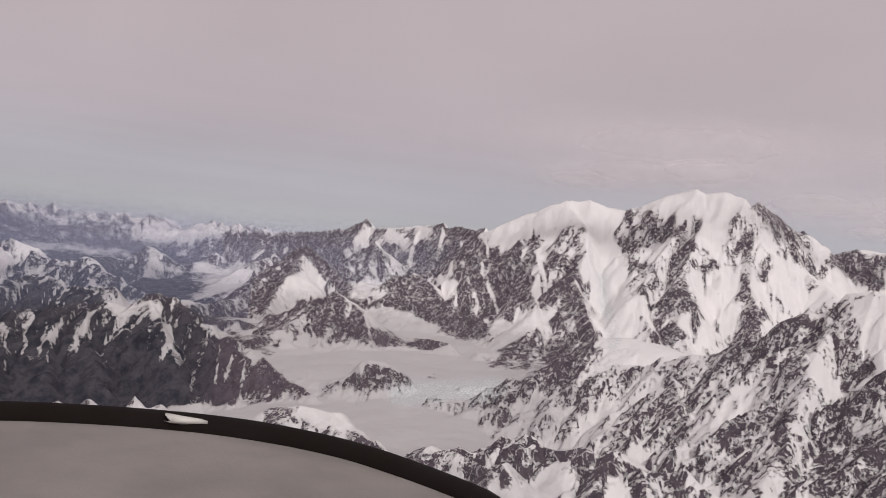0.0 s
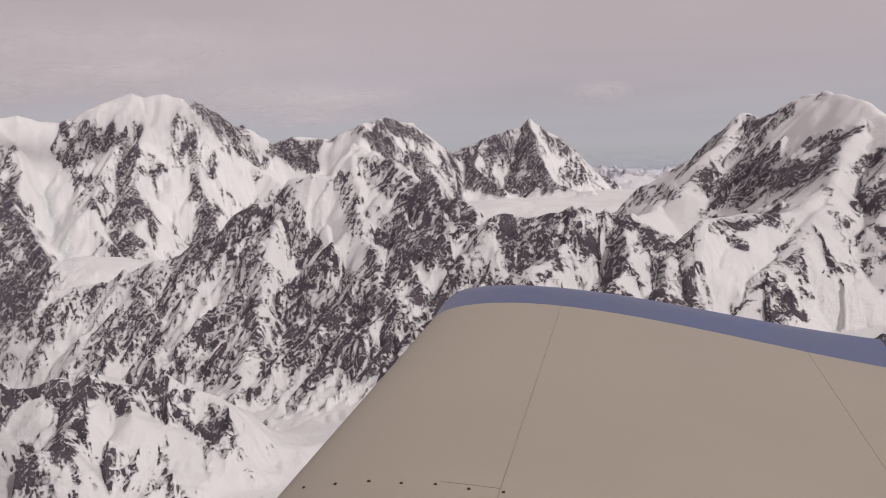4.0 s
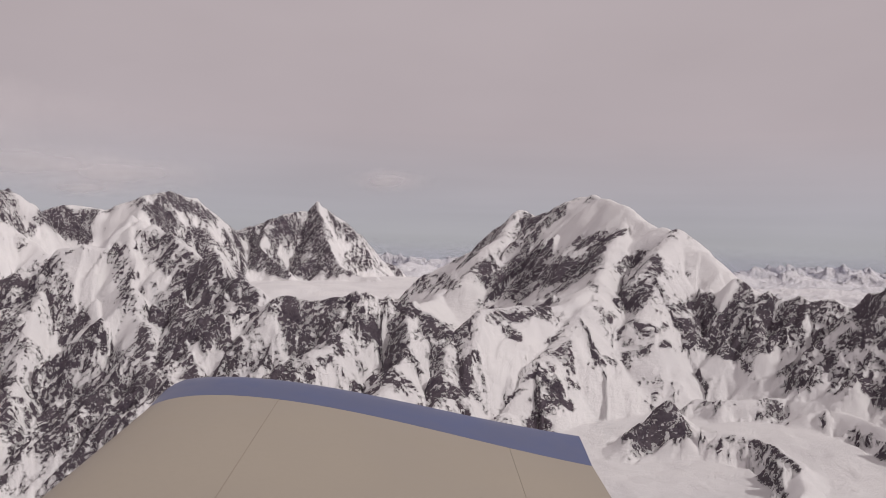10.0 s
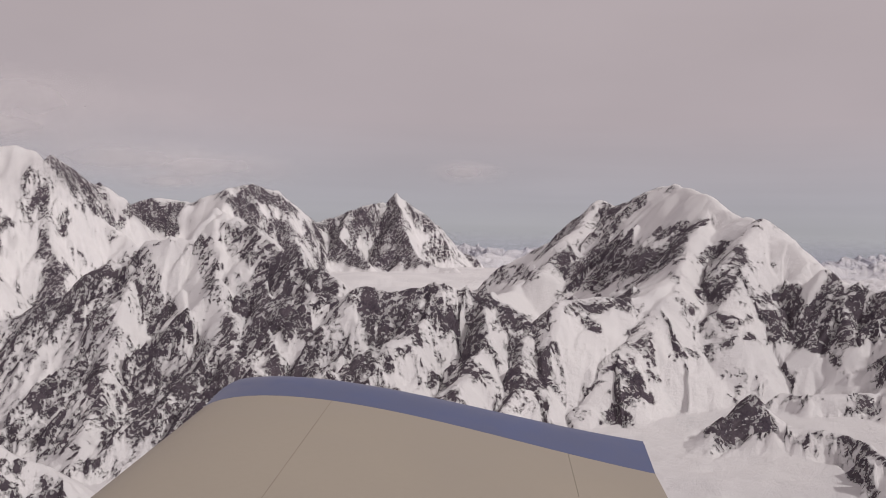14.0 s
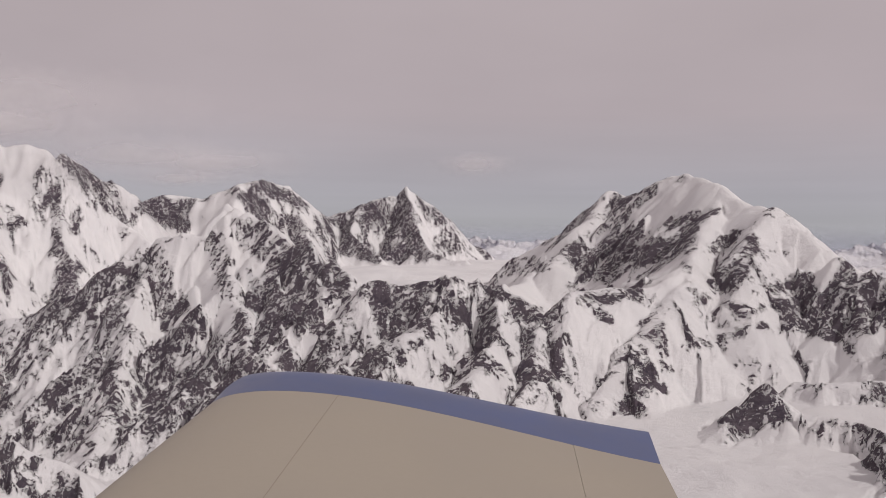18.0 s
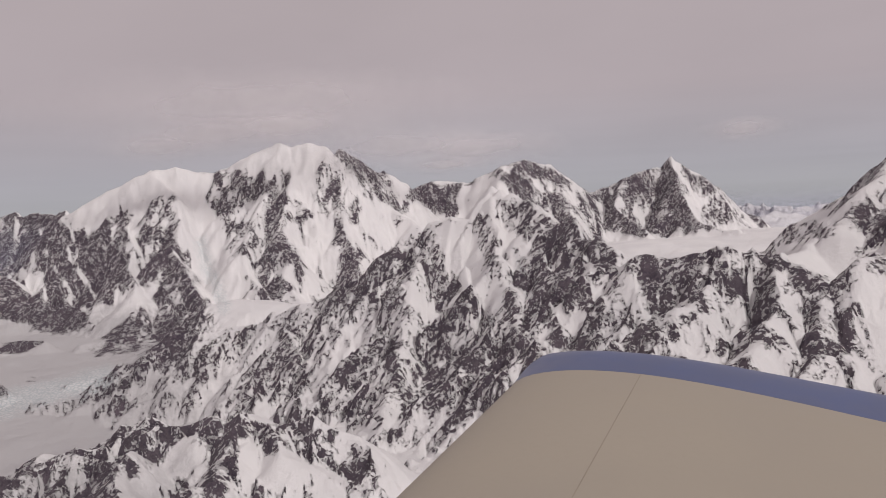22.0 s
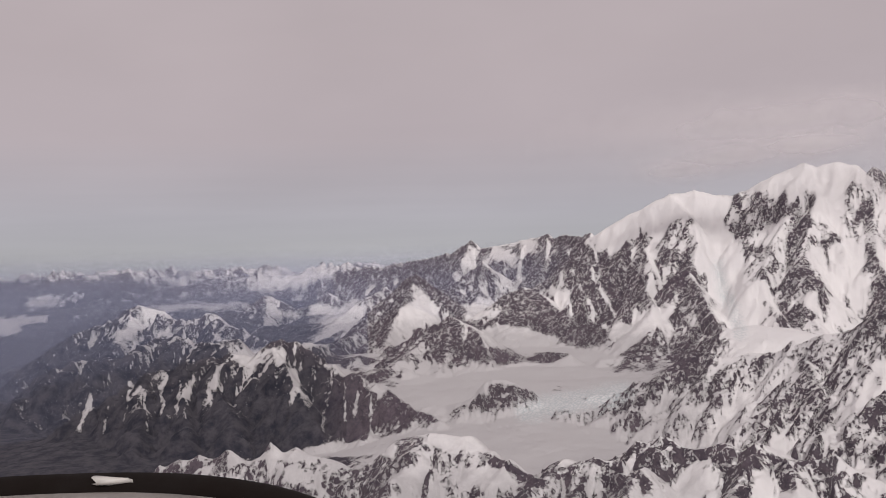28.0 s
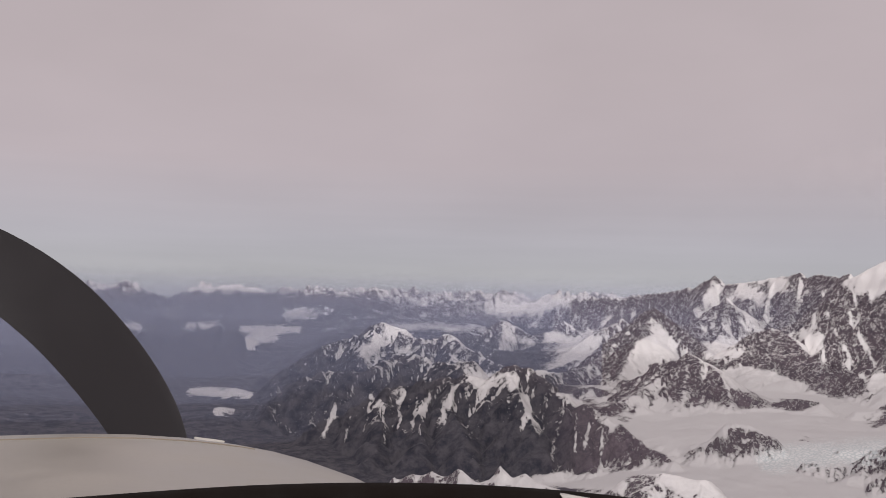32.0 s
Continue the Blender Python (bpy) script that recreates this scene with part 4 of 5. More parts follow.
# the glacier bay and the dark mountain
SNOW_AND_CLIFFS += [
    (-47.9, -2.07, -46.9, -0.52, 0.31, -0.8),
    (-54.3, -4.57, -52.4, -3.11, 0.31, -1.0),
    (-49.6, -3.53, -48.1, -3.53, 0.35, -1.0),
    (-48.1, -4.83, -45.2, -5.49, 0.49, -1.0),
    (-57.5, -2.92, -56.4, -2.92, 0.28, -1.0),
    (-53.3, -8.29, -49.1, -7.92, 0.77, -1.0),
    (-46.4, -7.2, -42.4, -6.62, 0.56, -1.0),
    (-48.6, 0.98, -45.7, 0.95, 0.28, -1.0),
    (-51.2, -6.23, -52.6, -6.57, 0.35, -1.0),
    (-44.0, -4.79, -44.7, -4.12, 0.28, -1.0),
    (-55.5, -3.62, -53.3, -1.54, 0.7, 1.0),
    (-52.4, -1.54, -50.0, -2.94, 0.63, 1.0),
    (-51.5, -4.85, -49.8, -5.7, 0.56, 1.0),
    (-49.1, -5.87, -44.7, -6.16, 0.49, 1.0),
]
SNOW_AND_CLIFFS += [
    (-47.1, -4.14, -45.7, -2.93, 0.49, 1.0),
    (-45.4, -3.79, -42.4, -4.77, 0.56, 1.0),
    (-59.1, -5.51, -54.5, -5.89, 0.49, 1.0),
    (-57.1, -7.25, -54.3, -7.09, 0.42, 1.0),
    (-40.8, -6.74, -38.2, -6.34, 0.63, 1.0),
    (-37.3, -7.28, -34.8, -5.26, 0.77, 1.0),
    (-43.3, -0.37, -42.4, -3.76, 0.63, 1.0),
    (-41.3, -0.37, -40.2, -3.73, 0.49, 1.0),
    (-72.2, -7.51, -72.8, -8.83, 0.14, -0.95),
    (-71.4, -7.89, -71.6, -9.74, 0.1, -0.8),
    (-70.0, -6.93, -70.5, -8.74, 0.14, -0.95),
    (-69.2, -7.31, -69.2, -9.53, 0.1, -0.8),
    (-68.1, -6.34, -68.4, -8.65, 0.14, -0.95),
    (-67.3, -6.72, -67.5, -9.27, 0.1, -0.8),
]
SNOW_AND_CLIFFS += [
    (-66.4, -6.27, -67.2, -9.03, 0.14, -0.95),
    (-65.7, -6.65, -65.6, -8.58, 0.1, -0.8),
    (-64.8, -5.86, -65.3, -7.27, 0.14, -0.95),
    (-64.0, -6.24, -64.2, -8.5, 0.1, -0.8),
    (-61.4, -5.75, -61.7, -7.67, 0.14, -0.95),
    (-60.6, -6.13, -60.6, -8.78, 0.1, -0.8),
    (-60.1, -6.16, -60.8, -8.53, 0.14, -0.95),
    (-59.3, -6.53, -59.5, -8.5, 0.1, -0.8),
    (-58.4, -7.19, -58.9, -10.04, 0.14, -0.95),
    (-57.6, -7.56, -57.5, -9.87, 0.1, -0.8),
    (-56.7, -8.21, -57.0, -9.66, 0.14, -0.95),
    (-55.9, -8.59, -56.1, -11.21, 0.1, -0.8),
]
# the peaks round the glacier
SNOW_AND_CLIFFS += [
    (-52.7, -3.33, -51.8, -2.98, 0.32, -0.9),
    (-53.3, -4.20, -51.7, -3.58, 0.25, -0.8),
    (-47.9, -4.45, -44.8, -4.99, 0.28, -1.0),
    (-43.8, -6.75, -41.8, -6.31, 0.39, -1.0),
    (-41.4, -5.02, -39.8, -3.92, 0.49, -0.9),
    (-41.1, -6.30, -39.8, -4.93, 0.35, -0.9),
    (-50.0, -3.27, -48.2, -2.75, 0.28, -0.9),
    (-58.4, -6.40, -54.9, -8.15, 0.28, -1.1),
    (-55.6, -5.50, -53.5, -6.89, 0.28, -1.0),
    (-47.9, 0.31, -46.5, -0.50, 0.35, -0.8),
    (-46.1, 0.54, -44.4, 0.35, 0.28, -0.6),
    (-60.5, -5.26, -58.0, -4.26, 0.28, -1.0),
    (-57.3, -4.09, -55.6, -3.31, 0.21, -0.9),
    (-61.8, -2.82, -60.4, -3.26, 0.25, -1.0),
]
SNOW_AND_CLIFFS += [
    (-59.1, -2.75, -57.0, -3.23, 0.25, -1.0),
    (-60.8, -1.17, -58.7, -0.63, 0.28, -1.0),
    (-62.5, -1.78, -60.4, -1.17, 0.21, -1.0),
    (-71.1, -3.99, -69.2, -3.44, 0.21, -1.0),
    (-70.5, -3.34, -68.9, -2.94, 0.14, -1.0),
    (-69.5, -4.20, -67.2, -3.75, 0.14, -0.8),
    (-61.8, -3.51, -63.2, -4.18, 0.14, -0.8),
    (-42.7, 0.16, -41.4, -3.94, 0.32, 1.0),
    (-41.4, 0.15, -40.1, -3.93, 0.32, 1.0),
    (-40.1, 0.14, -39.4, -2.91, 0.28, 0.9),
    (-45.1, -1.55, -46.5, -3.00, 0.42, 1.0),
    (-45.1, -2.93, -43.1, -4.97, 0.49, 1.1),
    (-43.1, -4.97, -42.1, -5.47, 0.35, 1.1),
    (-50.7, -5.07, -48.3, -6.72, 0.42, 1.0),
]
SNOW_AND_CLIFFS += [
    (-47.9, -6.38, -44.5, -6.35, 0.35, 1.1),
    (-51.7, -5.69, -51.1, -7.42, 0.35, 0.9),
    (-54.5, -3.60, -55.6, -4.98, 0.42, 0.9),
    (-51.7, -1.87, -50.3, -3.10, 0.42, 1.0),
    (-48.9, -1.19, -47.9, -2.58, 0.42, 0.9),
    (-46.5, -0.50, -45.1, -1.20, 0.35, 0.7),
    (-42.1, 0.50, -40.7, -3.59, 0.11, -0.8),
    (-43.5, 0.51, -42.8, -2.24, 0.11, -0.8),
    (-44.2, -2.24, -42.4, -4.80, 0.11, -0.7),
]
SNOW_AND_CLIFFS += [
    (-64.3, -11.66, -59.8, -11.49, 0.21, -2.0),
    (-59.8, -11.42, -54.9, -11.34, 0.35, -2.2),
    (-51.8, -10.88, -46.6, -11.43, 0.70, -1.5),
    (-51.4, -8.44, -46.6, -8.07, 0.42, -0.8),
    (-41.5, -7.99, -44.8, -7.71, 0.35, -0.8),
    (-24.9, 1.94, -22.9, -0.06, 0.56, 0.55),
    (-24.2, 2.78, -22.2, 0.60, 0.32, 0.5),
]
SNOW_AND_CLIFFS += [
    (-49.4, -9.19, -48.3, -8.09, 0.32, 2.2),
    (-48.3, -8.02, -46.4, -8.28, 0.21, 2.2),
    (-49.0, -8.84, -48.1, -8.50, 0.21, 1.5),
    (-44.7, -8.05, -44.2, -8.11, 0.14, 2.0),
]
ICE_FIELDS = [(-46.4, -9.39, -40.5, -8.42, 0.84, 0.9), (-34.7, -1.04, -33.5, -4.77, 0.63, 0.7), (-15.4, -2.62, -14.4, -7.08, 0.56, 0.5), (10.1, -8.11, 12.2, -10.31, 0.91, 0.4), (-69.0, -2.49, -63.4, -2.6, 0.31, 0.5)]


az = np.concatenate([np.linspace(-95, 37, 1900), np.linspace(37, 265, 70)[1:]])
rr = np.concatenate([np.linspace(0.01, 325, 14), np.geomspace(335, 2150, 560), np.geomspace(2157, 4850, 95)])
AZ, RR = np.meshgrid(np.radians(az), rr)
X, Y = RR * np.sin(AZ), RR * np.cos(AZ)
AZD = np.degrees(AZ)

# valley floors between the mountains, drawn from a few known levels
num, den = np.zeros_like(X), np.zeros_like(X)
for a_, r_, z_ in FLOOR:
    w_ = 1.0 / (((X - r_ * math.sin(radians(a_))) ** 2 + (Y - r_ * math.cos(radians(a_))) ** 2) + 50.0 ** 2) ** 1.5
    num += w_ * z_
    den += w_
floor_z = num / den
far = smooth(2400, 3900, RR)
floor_z = floor_z * (1 - far) + -150 * far
N90 = fbm(X / 90, Y / 90, 3)
floor_z += 4.0 * N90 + 0.8 * fbm(X / 14, Y / 14, 2)
lowland = smooth(-55.5, -60, AZD) * smooth(600, 720, RR)
valley = smooth(-70, -76, AZD) * (1 - smooth(3600, 4200, RR))
H = floor_z + far * (1 - 0.75 * valley) * 165 * ridged(X / 420, Y / 420, 6, 0.55) ** 1.5
H += 55 * smooth(1500, 2300, RR) * (1 - far) * smooth(-72, -64, AZD) * ridged(X / 260, Y / 260, 5, 0.55)
WHO = np.zeros(X.shape, np.int32)
valley_dark = smooth(-64, -71, AZD) * smooth(900, 1500, RR)
BARE = -1.0 + 0.62 * far + 2.6 * lowland * (1 - far) * smooth(-110, -150, floor_z)
BARE = np.maximum(BARE, -1.0 + 2.2 * valley_dark * smooth(-20, -75, H))
ALONG, DOWN = X.copy(), Y.copy()
WX, WY = X + 10 * N90 + 2.5 * fbm(X / 22, Y / 22, 2), Y + 10 * fbm(X / 60 + 50, Y / 60, 3)
PATCHY, PATCHY2 = fbm(X / 55 + 7, Y / 55, 3), fbm(X / 15 - 3, Y / 15, 3)
RUG = ridged(X / 48, Y / 48, 5, 0.6) - 0.55
names_ = list(MOUNTAINS)
for mi, nm in enumerate(names_):
    (slope, flute, rough, bare, soft), ridges = MOUNTAINS[nm]
    best = np.full(X.shape, -1e9)
    along, down = X.copy(), Y.copy()
    for ri, line in enumerate(ridges):
        px = [(r_ * math.sin(radians(a_)), r_ * math.cos(radians(a_)), r_ * math.tan(radians(e_))) for a_, e_, r_ in line]
        reach = min(1.7 * (max(p[2] for p in px) + 200) / slope, 420)
        lo_x, hi_x = min(p[0] for p in px) - reach, max(p[0] for p in px) + reach
        lo_y, hi_y = min(p[1] for p in px) - reach, max(p[1] for p in px) + reach
        ix = np.nonzero((X > lo_x) & (X < hi_x) & (Y > lo_y) & (Y < hi_y))
        f, wx, wy = floor_z[ix], WX[ix], WY[ix]
        dd = np.full(f.shape, 1e9)
        ss, zz = np.zeros(f.shape), np.zeros(f.shape)
        run = 0.0
        for (x0, y0, z0), (x1, y1, z1) in zip(px, px[1:]):
            ln = math.hypot(x1 - x0, y1 - y0) + 1e-6
            tu = ((wx - x0) * (x1 - x0) + (wy - y0) * (y1 - y0)) / ln ** 2
            t = np.clip(tu, 0, 1)
            d = np.hypot(wx - x0 - t * (x1 - x0), wy - y0 - t * (y1 - y0))
            zc = z0 + t * (z1 - z0)
            better = zc - slope * d > zz - slope * dd
            # round the ends of a ridge the ribs fan out
            over = (tu - t) * ln
            s_ = run + t * ln + 0.6 * d * np.arcsin(np.clip(over / np.maximum(d, 1e-6), -1, 1))
            dd, ss, zz = np.where(better, d, dd), np.where(better, s_, ss), np.where(better, zc, zz)
            run += ln
        o_ = 3.1 * ri + 13.7 * mi
        # towers and notches along the crest
        zz = zz + (1.5 if soft > 4.5 or soft < 1.8 else 7.0) * (1.1 - 3.2 * np.abs(perlin(ss / 26 + o_, np.full(f.shape, 2.5 + mi)))) * smooth(0, 40, zz - f) * 0.8
        sw = ss + 9 * PATCHY[ix] + 3.5 * PATCHY2[ix]     # gullies wander
        fl = 0.7 * (1 - 2.6 * np.abs(perlin(sw / 42 + o_, dd / 130 + mi))) + 0.45 * (1 - 2.6 * np.abs(perlin(sw / 16 + o_, dd / 50 + mi))) - 0.5
        dr = np.sqrt(dd * dd + soft * soft) - soft
        rel = np.maximum(zz - f, 8)
        q = slope * dr * (1 - flute * 0.25 * fl * smooth(0, 30, dd)) / (1.3 * rel)
        h = f + rel * np.clip(1 - q, 0, 1) ** 1.3
        won = h > best[ix]
        best[ix] = np.where(won, h, best[ix])
        along[ix] = np.where(won, sw + 500 * ri + 3000 * mi, along[ix])
        down[ix] = np.where(won, dd, down[ix])
    ok = best > -1e8
    rel = np.where(ok, np.maximum(best - floor_z, 0), 0)
    h = best + rough * np.sqrt(rel) * 5 * RUG * np.clip(rel / 40, 0, 1)
    win = (h > H) & ok
    H = np.where(win, h, H)
    on = smooth(0, 14, rel)
    WHO = np.where(win & (rel > 4), mi + 1, np.where(win, 0, WHO))
    BARE = np.where(win, BARE * (1 - on) + bare * on, BARE)
    ALONG, DOWN = np.where(win, along, ALONG), np.where(win, down, DOWN)


def box_mean(a, n):
    p = np.pad(a, n, mode="edge")
    c = np.cumsum(np.cumsum(np.pad(p, ((1, 0), (1, 0))), 0), 1)
    m = 2 * n + 1
    return (c[m:, m:] - c[:-m, m:] - c[m:, :-m] + c[:-m, :-m]) / m ** 2


EL = np.degrees(np.arctan2(H, RR))
WOB_A, WOB_E = AZD + 0.25 * perlin(X / 40, Y / 40) + 0.22 * perlin(X / 13, Y / 13), EL + 0.2 * perlin(X / 40 + 9, Y / 40) + 0.18 * perlin(X / 13 + 4, Y / 13)


def streaks(target, patches, sharp):
    """Add long blotches with frayed edges to a field."""
    for a0, e0, a1, e1, w_, amount in patches:
        cols = np.nonzero((az > min(a0, a1) - 4 * w_ - 1) & (az < max(a0, a1) + 4 * w_ + 1))[0]
        sl_ = (slice(None), slice(cols[0], cols[-1] + 1))
        pa, pe = WOB_A[sl_], WOB_E[sl_]
        t = np.clip(((pa - a0) * (a1 - a0) + (pe - e0) * (e1 - e0)) / max((a1 - a0) ** 2 + (e1 - e0) ** 2, 1e-6), 0, 1)
        d = np.hypot(pa - a0 - t * (a1 - a0), pe - e0 - t * (e1 - e0))
        target[sl_] += amount * np.exp(-(d / w_) ** sharp * 0.7)


FIELDS = np.zeros(X.shape)
streaks(FIELDS, SNOW_AND_CLIFFS, 4)


def gradient(h):
    """Slope of a field along x and y."""
    g_r = np.gradient(h, axis=0) / np.gradient(RR, axis=0)
    g_a = np.gradient(h, axis=1) / np.maximum(np.gradient(AZ, axis=1) * RR, 1e-6)
    return g_r, g_a


def scatter(i, j, k):
    """Repeatable random numbers from 0 to 1 for whole-number places."""
    n = PERM[PERM[(i + 17 * k) & 511] + ((j + 5 * k) & 511)]
    return n / 512.0, PERM[n + 91] / 512.0


def carve(h, waves, steep_lo, steep_hi):
    """Gullies and spurs that run down the slope and branch from wave to wave. Gives the relief added, how far each place is a spur (+) or gully (-), and the same for the small ones alone."""
    g_r, g_a = gradient(box_mean(h, 2))
    g_a = g_a + 0.6 * np.hypot(g_r, g_a)      # the strata lean, and the gullies with them
    gx = (g_r * np.sin(AZ) + g_a * np.cos(AZ)).astype(np.float32)
    gy = (g_r * np.cos(AZ) - g_a * np.sin(AZ)).astype(np.float32)
    x, y = X.astype(np.float32), Y.astype(np.float32)
    add, spur, small = np.zeros(X.shape, np.float32), np.zeros(X.shape, np.float32), np.zeros(X.shape, np.float32)
    for k, (wave, amount, weight, reach) in enumerate(waves):
        size = np.sqrt(gx * gx + gy * gy) + 1e-4
        sx, sy = -gy / size, gx / size
        px, py = x / (wave * 0.9), y / (wave * 0.9)
        ci, cj = np.floor(px).astype(np.int64), np.floor(py).astype(np.int64)
        hs, ds, ws = np.zeros(X.shape, np.float32), np.zeros(X.shape, np.float32), np.full(X.shape, 1e-5, np.float32)
        for di in (-1, 0, 1):
            for dj in (-1, 0, 1):
                jx, jy = scatter(ci + di, cj + dj, k)
                vx, vy = px - (ci + di + jx.astype(np.float32)), py - (cj + dj + jy.astype(np.float32))
                w = np.maximum(np.exp(-2.6 * (vx * vx + vy * vy)) - 0.012, 0)
                ph = np.mod((vx * sx + vy * sy) * 0.9 + 0.5, 1.0) - 0.5       # -0.5 to 0.5, crest at 0
                hs += w * (1 - 4 * np.abs(ph))
                ds -= w * np.sign(ph)
                ws += w
        hs, ds = hs / ws, ds / ws
        fadeout = (smooth(steep_lo, steep_hi, size) * (1 - smooth(reach, reach * 1.6, RR))).astype(np.float32)
        lift = fadeout * amount * wave * np.minimum(size, 1.4)
        add += lift * hs
        spur += weight * fadeout * hs
        if wave < 10:
            small += weight * fadeout * hs
        gx = gx + lift * ds * 4 / wave * sx
        gy = gy + lift * ds * 4 / wave * sy
    return add, spur, small


CARVE = np.ones(X.shape)
for nm_, c_ in (("dome", 0.55), ("massif", 0.9), ("valley_hills", 0.6), ("valley_spur", 0.7)):
    CARVE = np.where(WHO == names_.index(nm_) + 1, c_, CARVE)
CARVE = box_mean(CARVE, 4) * (1 - (0.75 - 0.35 * (WHO == names_.index("massif") + 1)) * np.clip(-FIELDS, 0, 1))      # snowfields lie smooth
relief, SPUR, SMALL = carve(H, ((64, 0.12, 0.35, 5000), (30, 0.14, 0.6, 3000), (14, 0.13, 0.7, 2300), (7, 0.11, 0.7, 1700), (3.6, 0.10, 0.6, 900)), 0.18, 0.6)
AFIELD = smooth(270, 350, RR)      # plain snow right below the aircraft
H = H + relief * CARVE * AFIELD * (1 - 0.5 * far) * np.where(WHO > 0, 0.15 + 0.85 * smooth(0, 22, DOWN), 1.0)
gr, ga = gradient(H)
SL = np.hypot(gr, ga)
CONV = np.clip((H - box_mean(H, 4)) / 2.5, -1, 1)
FACING = np.clip((0.85 * ga + 0.3 * gr) / np.sqrt(1 + SL * SL), -1, 1)      # left-facing slopes painted darker with rock: bare faces and their shade together
# where cliffs and snowfields are known best, chance has less say
DRAWN = box_mean(np.isin(WHO, [names_.index(n) + 1 for n in ("massif", "dome", "buttress", "pyramid", "crest", "cirque_wall", "near_ridge")]).astype(float), 4)
HAZY = box_mean(np.isin(WHO, [names_.index(n) + 1 for n in ("back_range", "inner_peaks", "front_peaks", "snow_foothills")]).astype(float), 4)
RIBBED = box_mean((WHO == names_.index("shoulder") + 1).astype(float), 6)      # many thin ribs instead of broad cliffs
NEAR = box_mean((WHO == names_.index("near_ridge") + 1).astype(float), 6)
BROAD = box_mean((WHO == names_.index("massif") + 1).astype(float), 4)
ROCK = BARE - 0.12 + (0.8 - 0.3 * RIBBED - 0.25 * BROAD + 0.5 * NEAR) * FACING + 0.34 * SPUR + 0.35 * RIBBED * SMALL + 0.45 * np.clip(SL - 0.95, -0.8, 0.9) + 0.15 * CONV + 0.5 * fbm(X / 60, Y / 60, 3) + (0.9 - 0.55 * RIBBED - 0.4 * NEAR) * fbm(X / 30 + 3, Y / 30, 3) + np.where(FIELDS > 0, 0.55 + 0.3 * DRAWN, 1.0) * FIELDS - 0.16 * DRAWN + 0.45 * HAZY * FACING
# below the snow line over the big valley only heath and rock are left
warm = smooth(-51, -56, AZD) * smooth(780, 900, RR) * (1 - smooth(2600, 3200, RR))
BELOW = warm * smooth(-124, -158, H + 12 * fbm(X / 40, Y / 40, 3))
ROCK += 1.0 * BELOW * (1 - np.clip(-1.1 * FIELDS, 0, 1)) - 0.1 * warm
# snow lies longest in the gullies
ROCK -= 1.7 * warm * smooth(0.35, 0.95, -SPUR) * smooth(-178, -138, H) + 0.6 * HAZY * smooth(0.5, 1.1, -SPUR)
ICE = np.zeros(X.shape)
streaks(ICE, ICE_FIELDS, 2)
ROCK = ROCK * AFIELD - (1 - AFIELD)
gloom = box_mean((WHO == names_.index("dark_mountain") + 1).astype(float), 3)      # bare lower slopes without snow specks
ROCK = np.clip(ROCK, -1.2 - 1.0 * valley_dark, 0.36 + 1.0 * lowland * smooth(-100, -150, H) + 0.15 * gloom * smooth(-45, -110, H) + 1.0 * valley_dark * smooth(-30, -90, H) + 0.5 * BELOW)
jump = np.zeros(X.shape)
for ax in (0, 1):
    dj = np.abs(np.diff(ALONG, axis=ax)) > 12
    pad = [(0, 0), (0, 0)]
    for k_ in ((0, 1), (1, 0)):
        pad[ax] = k_
        jump = np.maximum(jump, np.pad(dj, pad))
CALM = 1.0 - jump
LOW = np.maximum(lowland * smooth(-60, -130, H), valley_dark * smooth(-30, -100, H))
# old grey summer snow on the low glaciers
MELT = smooth(-70, -140, H) * smooth(-28, -42, AZD)
FINE = 1.0 - 0.4 * smooth(850, 1300, RR) - 0.35 * (1 - smooth(480, 620, RR))
VERTS = np.stack([X, Y, H + EYE_Z], -1).reshape(-1, 3)
n_r, n_a = X.shape
i0 = (np.arange(n_r - 1)[:, None] * n_a + np.arange(n_a - 1)[None, :]).ravel()
QUADS = np.stack([i0, i0 + 1, i0 + n_a + 1, i0 + n_a], 1)
FACE_WHO = WHO.ravel()[QUADS].max(1)


def sheet(name, quads, label, category, kind=""):
    """One piece of the ground as a mesh of its own."""
    used, flat = np.unique(quads.ravel(), return_inverse=True)
    me = bpy.data.meshes.new(name)
    n, f = len(used), len(quads)
    me.vertices.add(n)
    me.vertices.foreach_set("co", VERTS[used].astype(np.float32).ravel())
    me.loops.add(4 * f)
    me.loops.foreach_set("vertex_index", flat.reshape(-1, 4)[:, ::-1].astype(np.int32).ravel())
    me.polygons.add(f)
    me.polygons.foreach_set("loop_start", np.arange(0, 4 * f, 4, dtype=np.int32))
    me.polygons.foreach_set("use_smooth", np.ones(f, bool))
    me.update(calc_edges=True)
    for key, data in (("rock", ROCK), ("low", LOW), ("fine", FINE), ("calm", CALM), ("ice", ICE), ("melt", MELT)):
        me.attributes.new(key, 'FLOAT', 'POINT').data.foreach_set("value", data.ravel()[used].astype(np.float32))
    fall = np.stack([ALONG.ravel()[used], DOWN.ravel()[used] * 0.34, np.zeros(n)], 1)
    me.attributes.new("fall", 'FLOAT_VECTOR', 'POINT').data.foreach_set("vector", fall.astype(np.float32).ravel())
    me.materials.append(M_TERRAIN)
    return tagged(new(name, me), label, category, kind=kind)


